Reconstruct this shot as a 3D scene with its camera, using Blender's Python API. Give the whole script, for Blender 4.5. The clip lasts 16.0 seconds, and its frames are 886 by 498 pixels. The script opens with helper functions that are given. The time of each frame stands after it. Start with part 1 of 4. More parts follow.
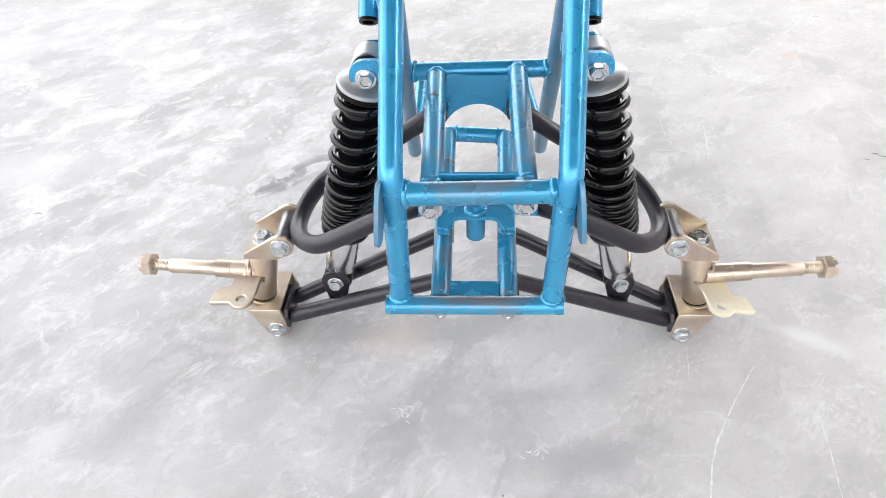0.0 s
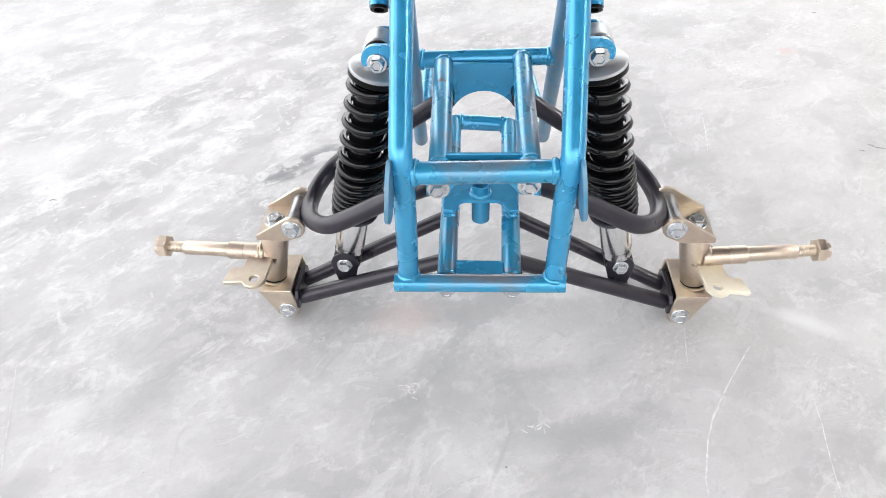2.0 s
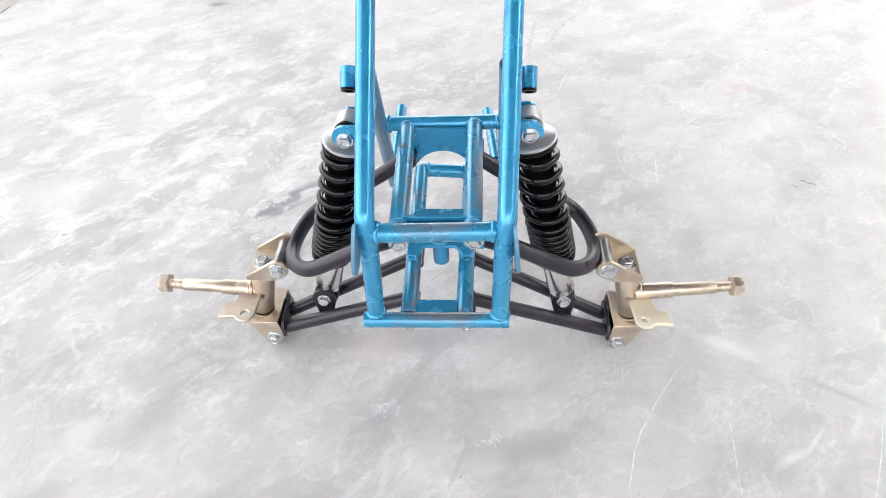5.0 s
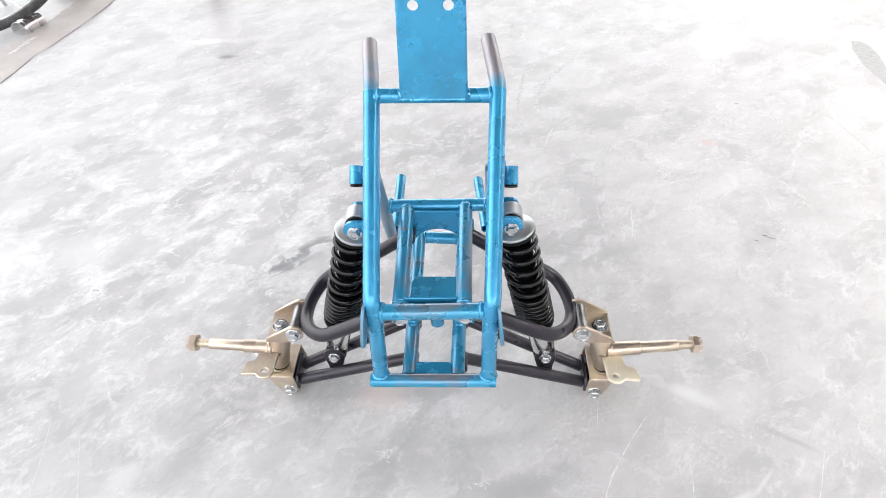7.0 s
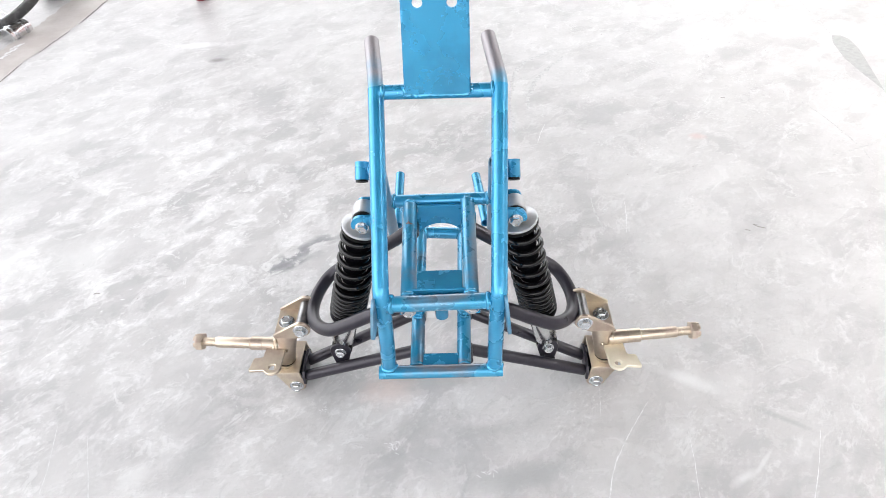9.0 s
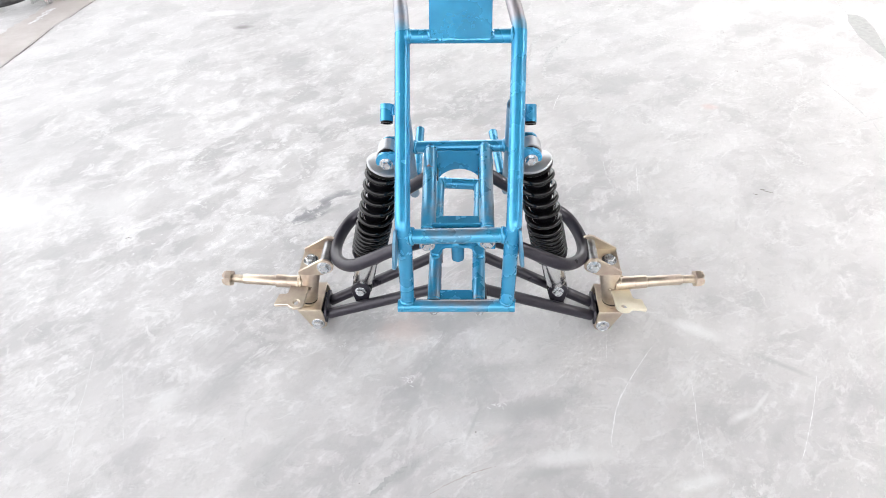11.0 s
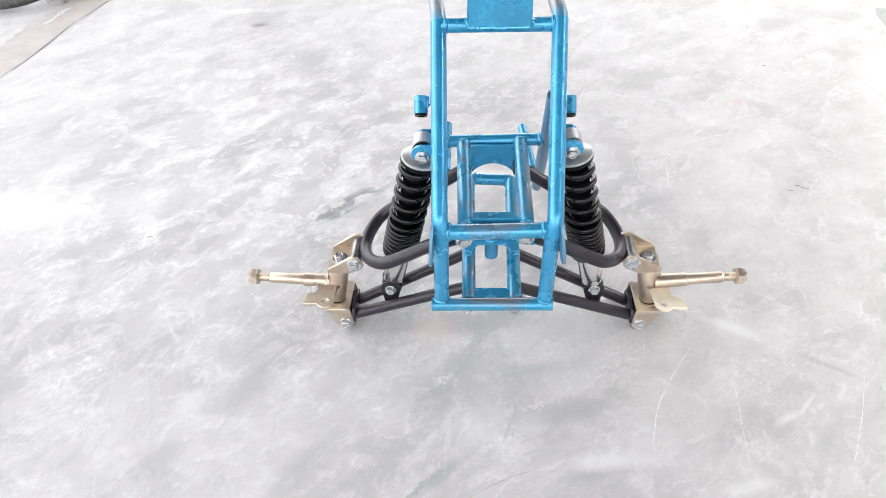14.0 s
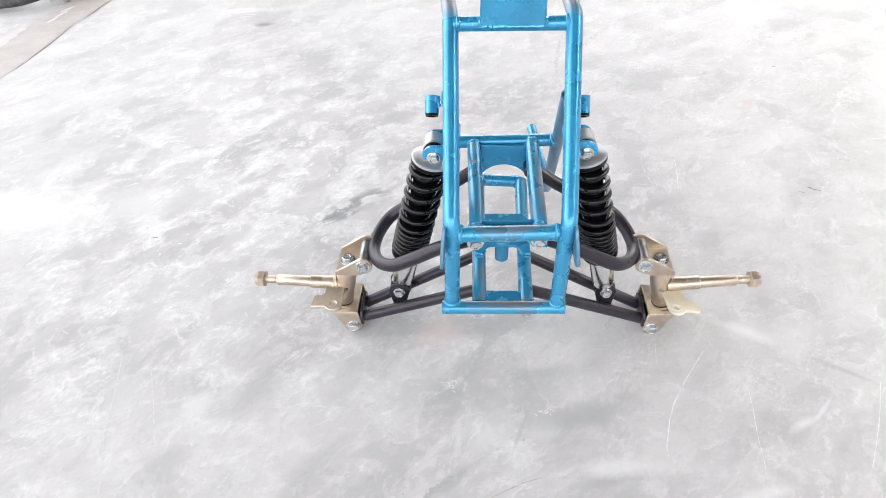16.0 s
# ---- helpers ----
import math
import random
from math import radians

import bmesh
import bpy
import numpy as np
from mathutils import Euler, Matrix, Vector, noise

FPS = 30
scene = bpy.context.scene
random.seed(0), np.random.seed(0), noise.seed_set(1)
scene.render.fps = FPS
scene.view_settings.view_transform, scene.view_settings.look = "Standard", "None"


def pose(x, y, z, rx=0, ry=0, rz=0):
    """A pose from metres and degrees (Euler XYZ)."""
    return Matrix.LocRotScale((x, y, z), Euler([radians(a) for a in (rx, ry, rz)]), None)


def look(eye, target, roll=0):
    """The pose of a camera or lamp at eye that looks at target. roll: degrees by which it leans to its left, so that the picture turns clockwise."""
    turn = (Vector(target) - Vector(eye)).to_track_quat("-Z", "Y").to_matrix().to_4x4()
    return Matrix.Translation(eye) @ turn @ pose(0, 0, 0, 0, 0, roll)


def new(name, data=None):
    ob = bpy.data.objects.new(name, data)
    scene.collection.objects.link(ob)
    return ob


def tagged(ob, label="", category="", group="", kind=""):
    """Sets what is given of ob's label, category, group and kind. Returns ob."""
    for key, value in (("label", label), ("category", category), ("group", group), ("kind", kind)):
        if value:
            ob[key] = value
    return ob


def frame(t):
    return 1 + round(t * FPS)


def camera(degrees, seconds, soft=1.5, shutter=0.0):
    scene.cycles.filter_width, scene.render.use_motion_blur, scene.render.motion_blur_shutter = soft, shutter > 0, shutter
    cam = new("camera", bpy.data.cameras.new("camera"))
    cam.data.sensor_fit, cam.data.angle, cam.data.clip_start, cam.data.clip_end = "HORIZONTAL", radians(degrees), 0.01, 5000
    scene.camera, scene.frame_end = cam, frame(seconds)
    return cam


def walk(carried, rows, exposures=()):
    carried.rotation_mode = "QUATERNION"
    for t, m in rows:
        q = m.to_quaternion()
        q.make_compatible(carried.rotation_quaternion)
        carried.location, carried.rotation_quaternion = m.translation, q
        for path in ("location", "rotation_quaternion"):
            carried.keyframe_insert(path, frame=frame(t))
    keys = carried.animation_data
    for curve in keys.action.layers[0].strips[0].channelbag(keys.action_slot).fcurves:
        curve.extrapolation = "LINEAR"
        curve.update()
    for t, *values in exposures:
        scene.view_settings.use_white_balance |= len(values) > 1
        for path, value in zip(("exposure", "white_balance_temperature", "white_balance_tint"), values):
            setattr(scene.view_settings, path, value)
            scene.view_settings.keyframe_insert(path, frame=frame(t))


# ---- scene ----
cam = camera(69.89, 16.0, 0.8)
# seconds, eye x y z, yaw, pitch, lean
ROWS = [
    (0.0, 0.0027, -0.5463, 0.6939, 4.42, -43.43, -2.70),
    (0.5, 0.0281, -0.5516, 0.6738, 4.44, -43.31, -2.38),
    (1.0, 0.0164, -0.5678, 0.6737, 4.30, -43.47, -2.47),
    (1.5, 0.0105, -0.5788, 0.6876, 4.45, -43.43, -2.50),
    (2.0, -0.0012, -0.5826, 0.6962, 4.61, -43.40, -2.59),
    (2.5, 0.0075, -0.6122, 0.7063, 4.87, -43.32, -2.72),
    (3.0, -0.0000, -0.6592, 0.7469, 5.23, -43.33, -2.73),
    (3.5, 0.0067, -0.6717, 0.7686, 5.56, -43.52, -2.91),
    (4.0, 0.0420, -0.6625, 0.7636, 5.54, -43.54, -2.77),
    (4.5, 0.0683, -0.6541, 0.7774, 4.77, -43.36, -2.47),
    (5.0, 0.0530, -0.6321, 0.8210, 4.30, -43.40, -2.66),
    (5.2, 0.0529, -0.6214, 0.8510, 4.44, -43.04, -2.70),
    (7.3, 0.0694, -0.6706, 1.0107, 3.64, -42.48, -2.83),
    (7.5, 0.0752, -0.6732, 1.0268, 3.18, -42.32, -2.75),
    (8.0, 0.0747, -0.6702, 1.0217, 2.45, -42.53, -2.67),
    (8.5, 0.0604, -0.6740, 1.0090, 2.25, -42.43, -2.69),
    (9.0, 0.0351, -0.6877, 0.9859, 2.23, -42.53, -2.90),
    (9.2, 0.0320, -0.6918, 0.9739, 2.20, -42.68, -2.98),
    (11.3, 0.0207, -0.7972, 0.9615, 3.90, -43.36, -2.44),
    (11.5, -0.0007, -0.8001, 0.9453, 4.30, -43.31, -2.80),
    (12.0, -0.0188, -0.7907, 0.9144, 4.56, -43.61, -3.13),
    (12.5, -0.0250, -0.7775, 0.9284, 4.37, -43.30, -3.00),
    (13.0, -0.0240, -0.7714, 0.9398, 4.40, -43.15, -3.01),
    (13.5, -0.0232, -0.7675, 0.9346, 4.32, -43.26, -3.02),
    (14.0, -0.0233, -0.7708, 0.9383, 4.40, -43.14, -3.05),
    (14.5, -0.0220, -0.7709, 0.9386, 4.40, -43.19, -3.04),
    (15.0, -0.0307, -0.7649, 0.9377, 4.29, -43.11, -2.92),
    (15.5, -0.0394, -0.7571, 0.9332, 4.34, -43.11, -3.01),
    (16.0, -0.0402, -0.7581, 0.9297, 4.46, -43.08, -2.95),
]


def eye_pose(x, y, z, yaw, pitch, lean):
    a, b = radians(yaw), radians(pitch)
    ahead = Vector((-math.sin(a) * math.cos(b), math.cos(a) * math.cos(b), math.sin(b)))
    eye = Vector((x, y, z))
    return look(eye, eye + ahead, lean)


EXPOSURE = 2.97
walk(cam, [(t, eye_pose(*row)) for t, *row in ROWS], [(0.0, EXPOSURE), (16.0, EXPOSURE)])

# ---- light ----
SUN_ELEVATION, SUN_AZIMUTH = 46.0, 78.0  # azimuth from +y towards +x
world = bpy.data.worlds.new("sky")
scene.world = world
world.use_nodes = True
wn = world.node_tree.nodes
sky = wn.new("ShaderNodeTexSky")
sky.sky_type = "NISHITA"
sky.sun_disc = False
sky.sun_elevation = radians(SUN_ELEVATION)
sky.sun_rotation = radians(SUN_AZIMUTH)
sky.dust_density = 4.0
pale = wn.new("ShaderNodeHueSaturation")
pale.inputs["Saturation"].default_value = 0.05
world.node_tree.links.new(sky.outputs["Color"], pale.inputs["Color"])
world.node_tree.links.new(pale.outputs["Color"], wn["Background"].inputs["Color"])
wn["Background"].inputs["Strength"].default_value = 0.15

lamp = bpy.data.lights.new("sun", "SUN")
lamp.energy, lamp.angle, lamp.color = 0.55, radians(12.0), (1.0, 0.96, 0.9)
sun = new("sun", lamp)
sa, sb = radians(SUN_AZIMUTH), radians(SUN_ELEVATION)
sun_way = Vector((math.sin(sa) * math.cos(sb), math.cos(sa) * math.cos(sb), math.sin(sb)))
sun.matrix_world = look(sun_way * 20, (0, 0, 0))


# ---- materials ----
def surface(name, colour, rough=0.5, metal=0.0, coat=0.0):
    mat = bpy.data.materials.new(name)
    mat.use_nodes = True
    nt = mat.node_tree
    bsdf = nt.nodes["Principled BSDF"]
    bsdf.inputs["Base Color"].default_value = (*colour, 1)
    bsdf.inputs["Roughness"].default_value = rough
    bsdf.inputs["Metallic"].default_value = metal
    bsdf.inputs["Coat Weight"].default_value = coat
    bsdf.inputs["Coat Roughness"].default_value = 0.15
    return mat, nt, bsdf


def grain(nt, scale, detail=6.0, rough=0.6, stretch=(1, 1, 1), turn=(0, 0, 0), distort=0.0):
    tc = nt.nodes.new("ShaderNodeTexCoord")
    mp = nt.nodes.new("ShaderNodeMapping")
    mp.vector_type = "TEXTURE"
    mp.inputs["Scale"].default_value = stretch
    mp.inputs["Rotation"].default_value = [radians(a) for a in turn]
    nz = nt.nodes.new("ShaderNodeTexNoise")
    nz.inputs["Scale"].default_value = scale
    nz.inputs["Detail"].default_value = detail
    nz.inputs["Roughness"].default_value = rough
    nz.inputs["Distortion"].default_value = distort
    nt.links.new(tc.outputs["Object"], mp.inputs["Vector"])
    nt.links.new(mp.outputs["Vector"], nz.inputs["Vector"])
    return nz.outputs["Fac"]


def ramp(nt, fac, stops):
    r = nt.nodes.new("ShaderNodeValToRGB")
    e = r.color_ramp.elements
    while len(e) < len(stops):
        e.new(0.5)
    for el, (at, c) in zip(e, stops):
        el.position = at
        el.color = (*c, 1) if len(c) == 3 else c
    nt.links.new(fac, r.inputs["Fac"])
    return r.outputs["Color"]


def mix(nt, fac, a, b, kind="MIX"):
    m = nt.nodes.new("ShaderNodeMix")
    m.data_type, m.blend_type = "RGBA", kind
    for socket, value in ((m.inputs["Factor"], fac), (m.inputs["A"], a), (m.inputs["B"], b)):
        if isinstance(value, bpy.types.NodeSocket):
            nt.links.new(value, socket)
        elif isinstance(value, (int, float)):
            socket.default_value = value
        else:
            socket.default_value = (*value, 1)
    return m.outputs["Result"]


def relief(nt, bsdf, height, strength=0.2, distance=0.001):
    b = nt.nodes.new("ShaderNodeBump")
    b.inputs["Strength"].default_value = strength
    b.inputs["Distance"].default_value = distance
    nt.links.new(height, b.inputs["Height"])
    nt.links.new(b.outputs["Normal"], bsdf.inputs["Normal"])


def grey(v):
    return (v, v, v)


def worn(name, colour, dirt, rough, metal, coat=0.0, amount=(0.55, 0.75), scale=35.0, bump=0.15, gleam=0.5):
    """A painted or plated metal with patches of wear, fine grain and uneven gloss."""
    mat, nt, bsdf = surface(name, colour, rough, metal, coat)
    bsdf.inputs["Specular IOR Level"].default_value = gleam
    patches = ramp(nt, grain(nt, scale, 8, 0.65), [(amount[0], grey(0)), (amount[1], grey(1))])
    tone = mix(nt, grain(nt, scale * 0.35, 3), [c * 0.8 for c in colour], [min(1, c * 1.2) for c in colour])
    nt.links.new(mix(nt, patches, tone, dirt), bsdf.inputs["Base Color"])
    fine = grain(nt, scale * 6, 4)
    uneven = grain(nt, scale * 0.8, 5)
    nt.links.new(ramp(nt, uneven, [(0.3, grey(max(0.02, rough - 0.03))), (0.7, grey(min(1, rough + 0.05)))]), bsdf.inputs["Roughness"])
    relief(nt, bsdf, fine, bump, 0.00006)
    return mat


BLUE = worn("blue_paint", (0.030, 0.300, 0.540), (0.014, 0.165, 0.32), 0.26, 0.42, 0.6, (0.50, 0.86), 16, 0.04)
PATCHY_BLUE = worn("patchy_blue_paint", (0.026, 0.270, 0.47), (0.13, 0.18, 0.22), 0.27, 0.34, 0.5, (0.50, 0.68), 9, 0.04)
BASE_BLUE = worn("rubbed_blue_paint", (0.026, 0.270, 0.47), (0.12, 0.18, 0.22), 0.27, 0.34, 0.5, (0.52, 0.70), 9, 0.04)
GREY_BLUE = worn("greyed_blue_paint", (0.13, 0.24, 0.34), (0.04, 0.22, 0.37), 0.36, 0.35, 0.2, (0.50, 0.70), 25, 0.08)
BARE = worn("thin_sprayed_tube", (0.34, 0.315, 0.335), (0.17, 0.28, 0.38), 0.40, 0.45, 0.2, (0.56, 0.8), 9, 0.04)


def thinning(mat):
    """The spray thins out towards the tube's far end, which shows grey."""
    nt = mat.node_tree
    bsdf = nt.nodes["Principled BSDF"]
    tc = nt.nodes.new("ShaderNodeTexCoord")
    xyz = nt.nodes.new("ShaderNodeSeparateXYZ")
    nt.links.new(tc.outputs["Object"], xyz.inputs["Vector"])
    add = nt.nodes.new("ShaderNodeMath")
    add.operation = "MULTIPLY_ADD"
    nt.links.new(grain(nt, 40, 5), add.inputs[0])
    add.inputs[1].default_value = 0.03
    nt.links.new(xyz.outputs["Y"], add.inputs[2])
    grey_tube = bsdf.inputs["Base Color"].links[0].from_socket
    nt.links.new(mix(nt, mask_of(nt, add.outputs["Value"], 0.138, 0.172), grey_tube, (0.025, 0.29, 0.48)), bsdf.inputs["Base Color"])


def grey_brown_patches(mat, places):
    """Ragged grey-brown ovals mixed into the paint's colour."""
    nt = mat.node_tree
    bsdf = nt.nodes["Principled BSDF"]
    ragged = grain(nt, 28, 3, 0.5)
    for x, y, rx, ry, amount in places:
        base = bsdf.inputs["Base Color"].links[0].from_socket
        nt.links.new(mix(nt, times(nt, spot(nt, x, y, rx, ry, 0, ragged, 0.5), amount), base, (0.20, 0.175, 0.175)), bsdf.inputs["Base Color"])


WELD = worn("weld_metal", (0.028, 0.30, 0.52), (0.02, 0.20, 0.35), 0.20, 0.45, 0.7, (0.5, 0.7), 120, 0.3)
BLACK = worn("black_paint", (0.016, 0.0145, 0.021), (0.028, 0.026, 0.034), 0.30, 0.0, 0.0, (0.5, 0.75), 40, 0.08, 0.42)
BLACK.node_tree.nodes["Principled BSDF"].inputs["Specular Tint"].default_value = (0.97, 0.93, 1.0, 1)
SPRING = worn("spring_black", (0.003, 0.003, 0.004), (0.005, 0.005, 0.006), 0.04, 0.0, 0.0, (0.5, 0.8), 60, 0.02, 0.36)
RUBBER = worn("black_rubber", (0.004, 0.004, 0.004), (0.008, 0.008, 0.008), 0.30, 0.0, 0.0, (0.5, 0.8), 60, 0.05, 0.12)
GOLD = worn("yellow_zinc", (0.60, 0.525, 0.42), (0.46, 0.36, 0.31), 0.34, 0.90, 0.0, (0.40, 0.68), 22, 0.04)
DULL_GOLD = worn("heat_browned_zinc", (0.34, 0.27, 0.20), (0.56, 0.50, 0.42), 0.30, 0.9, 0.0, (0.42, 0.62), 90, 0.4)
# paler copy of the yellow zinc, with sky gleam put into the colour
LIT_ZINC = worn("lit_zinc", (0.86, 0.80, 0.66), (0.78, 0.69, 0.54), 0.42, 0.75, 0.0, (0.42, 0.72), 14, 0.02)
STEEL = worn("bright_zinc", (0.60, 0.62, 0.64), (0.34, 0.34, 0.35), 0.22, 0.95, 0.0, (0.55, 0.8), 90, 0.2)
BUSH = worn("dull_steel", (0.42, 0.42, 0.43), (0.12, 0.12, 0.125), 0.30, 0.9, 0.0, (0.35, 0.75), 30, 0.05)
CHROME = worn("chrome", (0.78, 0.785, 0.79), (0.6, 0.6, 0.6), 0.20, 1.0, 0.0, (0.6, 0.85), 40, 0.05)
ALLOY = worn("cast_alloy", (0.50, 0.51, 0.53), (0.36, 0.36, 0.37), 0.42, 0.85, 0.0, (0.5, 0.8), 50, 0.3)
INK = worn("faded_print", (0.03, 0.12, 0.20), (0.03, 0.2, 0.33), 0.5, 0.0, 0.0, (0.5, 0.7), 400, 0.0)
RUST = worn("bare_rust", (0.22, 0.12, 0.10), (0.12, 0.16, 0.20), 0.7, 0.0, 0.0, (0.5, 0.7), 300, 0.1)
RED = worn("red_paint", (0.24, 0.022, 0.032), (0.2, 0.03, 0.04), 0.4, 0.0, 0.2)
ROOFING = worn("brown_roofing", (0.075, 0.063, 0.058), (0.055, 0.045, 0.042), 0.8, 0.0, 0.0, (0.5, 0.8), 3)
PLASTER = worn("plaster", (0.62, 0.61, 0.6), (0.5, 0.49, 0.48), 0.9, 0.0, 0.0, (0.5, 0.8), 3)
EARTH = worn("packed_earth", (0.16, 0.14, 0.12), (0.10, 0.09, 0.08), 0.95, 0.0, 0.0, (0.4, 0.7), 2)
TYRE = worn("tyre_rubber", (0.035, 0.034, 0.036), (0.13, 0.128, 0.13), 0.55, 0.0, 0.0, (0.45, 0.75), 30)
CHALK = worn("chalky_scratch", (0.68, 0.68, 0.69), (0.52, 0.52, 0.52), 0.8, 0.0, 0.0, (0.45, 0.6), 120)
DARK_CONCRETE = worn("dark_concrete", (0.31, 0.31, 0.312), (0.37, 0.37, 0.37), 0.45, 0.0, 0.0, (0.4, 0.6), 60)
CRACK = worn("dirt_filled_crack", (0.13, 0.115, 0.11), (0.25, 0.23, 0.22), 0.9, 0.0, 0.0, (0.4, 0.6), 120)
STRIP = worn("beige_screed", (0.38, 0.340, 0.325), (0.46, 0.432, 0.42), 0.55, 0.0, 0.0, (0.42, 0.66), 6, 0.3)
CRUMB = worn("brown_trowel_line", (0.36, 0.33, 0.32), (0.48, 0.46, 0.455), 0.7, 0.0, 0.0, (0.45, 0.65), 90)
SMUDGE = worn("grey_rubber_mark", (0.40, 0.40, 0.405), (0.52, 0.52, 0.525), 0.6, 0.0, 0.0, (0.4, 0.6), 90)

RIDGE = worn("trowel_ridge", (0.47, 0.47, 0.475), (0.60, 0.60, 0.605), 0.7, 0.0, 0.0, (0.35, 0.6), 120)


def spot(nt, x, y, rx, ry, turn, ragged, inner=0.55):
    """A ragged oval mask on the floor, 1 within and 0 outside."""
    tc = nt.nodes.new("ShaderNodeTexCoord")
    mp = nt.nodes.new("ShaderNodeMapping")
    mp.vector_type = "TEXTURE"
    mp.inputs["Location"].default_value = (x, y, 0)
    mp.inputs["Rotation"].default_value = (0, 0, radians(turn))
    mp.inputs["Scale"].default_value = (rx, ry, 1)
    nt.links.new(tc.outputs["Object"], mp.inputs["Vector"])
    ln = nt.nodes.new("ShaderNodeVectorMath")
    ln.operation = "LENGTH"
    nt.links.new(mp.outputs["Vector"], ln.inputs[0])
    add = nt.nodes.new("ShaderNodeMath")
    add.operation = "MULTIPLY_ADD"
    nt.links.new(ragged, add.inputs[0])
    add.inputs[1].default_value = 1.4
    nt.links.new(ln.outputs["Value"], add.inputs[2])
    return mask_of(nt, add.outputs["Value"], 0.7 + 0.5 * inner, 1.75)


def mask_of(nt, value, full, none):
    mr = nt.nodes.new("ShaderNodeMapRange")
    mr.inputs["From Min"].default_value = full
    mr.inputs["From Max"].default_value = none
    mr.inputs["To Min"].default_value = 1.0
    mr.inputs["To Max"].default_value = 0.0
    nt.links.new(value, mr.inputs["Value"])
    return mr.outputs["Result"]


def times(nt, a, k):
    m = nt.nodes.new("ShaderNodeMath")
    m.operation = "MULTIPLY"
    nt.links.new(a, m.inputs[0])
    if isinstance(k, (int, float)):
        m.inputs[1].default_value = k
    else:
        nt.links.new(k, m.inputs[1])
    return m.outputs["Value"]


def concrete():
    """Trowelled, chalky concrete: broad tone, overlapping trowel patches with ragged borders, chalk, clustered pits, a
    few stains of their own shape, and shade painted in before the chassis.
    """
    mat, nt, bsdf = surface("trowelled_concrete", (0.45, 0.45, 0.46), 0.45)
    slant = (0, 0, 45)
    broad = grain(nt, 2.2, 7, 0.6, (1.2, 0.9, 1), slant, 0.2)
    patch = grain(nt, 5.5, 10, 0.60, (1.3, 0.85, 1), slant, 0.4)
    cloud = grain(nt, 11.0, 10, 0.60, (1.2, 0.9, 1), (0, 0, 35), 0.3)
    smear = grain(nt, 21.0, 8, 0.62, (1.25, 0.9, 1), (0, 0, 42), 0.4)
    fleck = grain(nt, 70.0, 6, 0.62, (1.25, 0.95, 1), slant, 0.2)
    pits = grain(nt, 130.0, 4, 0.55, (1.2, 0.9, 1), slant, 0.3)
    ragged = grain(nt, 20.0, 8, 0.7)
    base = ramp(nt, broad, [(0.32, (0.425, 0.417, 0.421)), (0.68, (0.535, 0.525, 0.530))])
    # smooth trowelled areas are darker, with ragged borders
    base = mix(nt, ramp(nt, patch, [(0.36, grey(0)), (0.45, grey(0.32)), (0.50, grey(0.74)), (0.62, grey(1))]), mix(nt, 1.0, base, (0.82, 0.82, 0.825), "MULTIPLY"), base)
    # chalky crust
    crust = ramp(nt, cloud, [(0.485, grey(0)), (0.51, grey(0.26)), (0.59, grey(0.36)), (0.61, grey(0.50)), (0.70, grey(0.60))])
    chalky = nt.nodes.new("ShaderNodeMath")
    chalky.operation = "MULTIPLY_ADD"
    nt.links.new(spot(nt, -0.52, 0.50, 0.80, 0.9, 20, ragged, 0.3), chalky.inputs[0])
    chalky.inputs[1].default_value, chalky.inputs[2].default_value = 1.0, 0.40
    crust = times(nt, crust, chalky.outputs["Value"])
    base = mix(nt, crust, base, (0.655, 0.645, 0.650))
    base = mix(nt, ramp(nt, cloud, [(0.36, grey(0.20)), (0.43, grey(0))]), base, (0.36, 0.36, 0.365))
    base = mix(nt, ramp(nt, smear, [(0.56, grey(0)), (0.58, grey(0.10)), (0.68, grey(0.16))]), base, (0.66, 0.66, 0.66))
    base = mix(nt, ramp(nt, smear, [(0.35, grey(0.14)), (0.43, grey(0))]), base, (0.36, 0.36, 0.365))
    clustered = ramp(nt, cloud, [(0.46, grey(0.02)), (0.60, grey(0.8))])
    flecks = ramp(nt, fleck, [(0.56, grey(0)), (0.62, grey(0.5))])
    base = mix(nt, times(nt, times(nt, flecks, clustered), chalky.outputs["Value"]), base, (0.72, 0.72, 0.72))
    base = mix(nt, ramp(nt, fleck, [(0.32, grey(0.22)), (0.38, grey(0))]), base, (0.32, 0.32, 0.32))
    # pits lie in clusters, each with a pale rim
    pitted = ramp(nt, grain(nt, 6.0, 6, 0.6), [(0.52, grey(0)), (0.64, grey(0.8))])
    base = mix(nt, times(nt, ramp(nt, pits, [(0.36, grey(0.4)), (0.42, grey(0))]), pitted), base, (0.32, 0.32, 0.32))
    base = mix(nt, times(nt, ramp(nt, pits, [(0.57, grey(0)), (0.63, grey(0.45))]), pitted), base, (0.70, 0.70, 0.70))
    # thin lips of laitance along the borders of the trowel patches, and flakes with crisp edges
    here = ramp(nt, smear, [(0.44, grey(0)), (0.56, grey(1))])
    lips = ramp(nt, patch, [(0.470, grey(0)), (0.482, grey(0.30)), (0.488, grey(0.30)), (0.500, grey(0))])
    base = mix(nt, times(nt, lips, here), base, (0.70, 0.698, 0.70))
    drag = ramp(nt, cloud, [(0.500, grey(0)), (0.506, grey(0.40)), (0.516, grey(0))])
    base = mix(nt, times(nt, drag, ramp(nt, fleck, [(0.42, grey(0)), (0.52, grey(1))])), base, (0.36, 0.36, 0.365))
    flake = grain(nt, 17.0, 7, 0.72, (1.3, 0.9, 1), (0, 0, 38), 0.8)
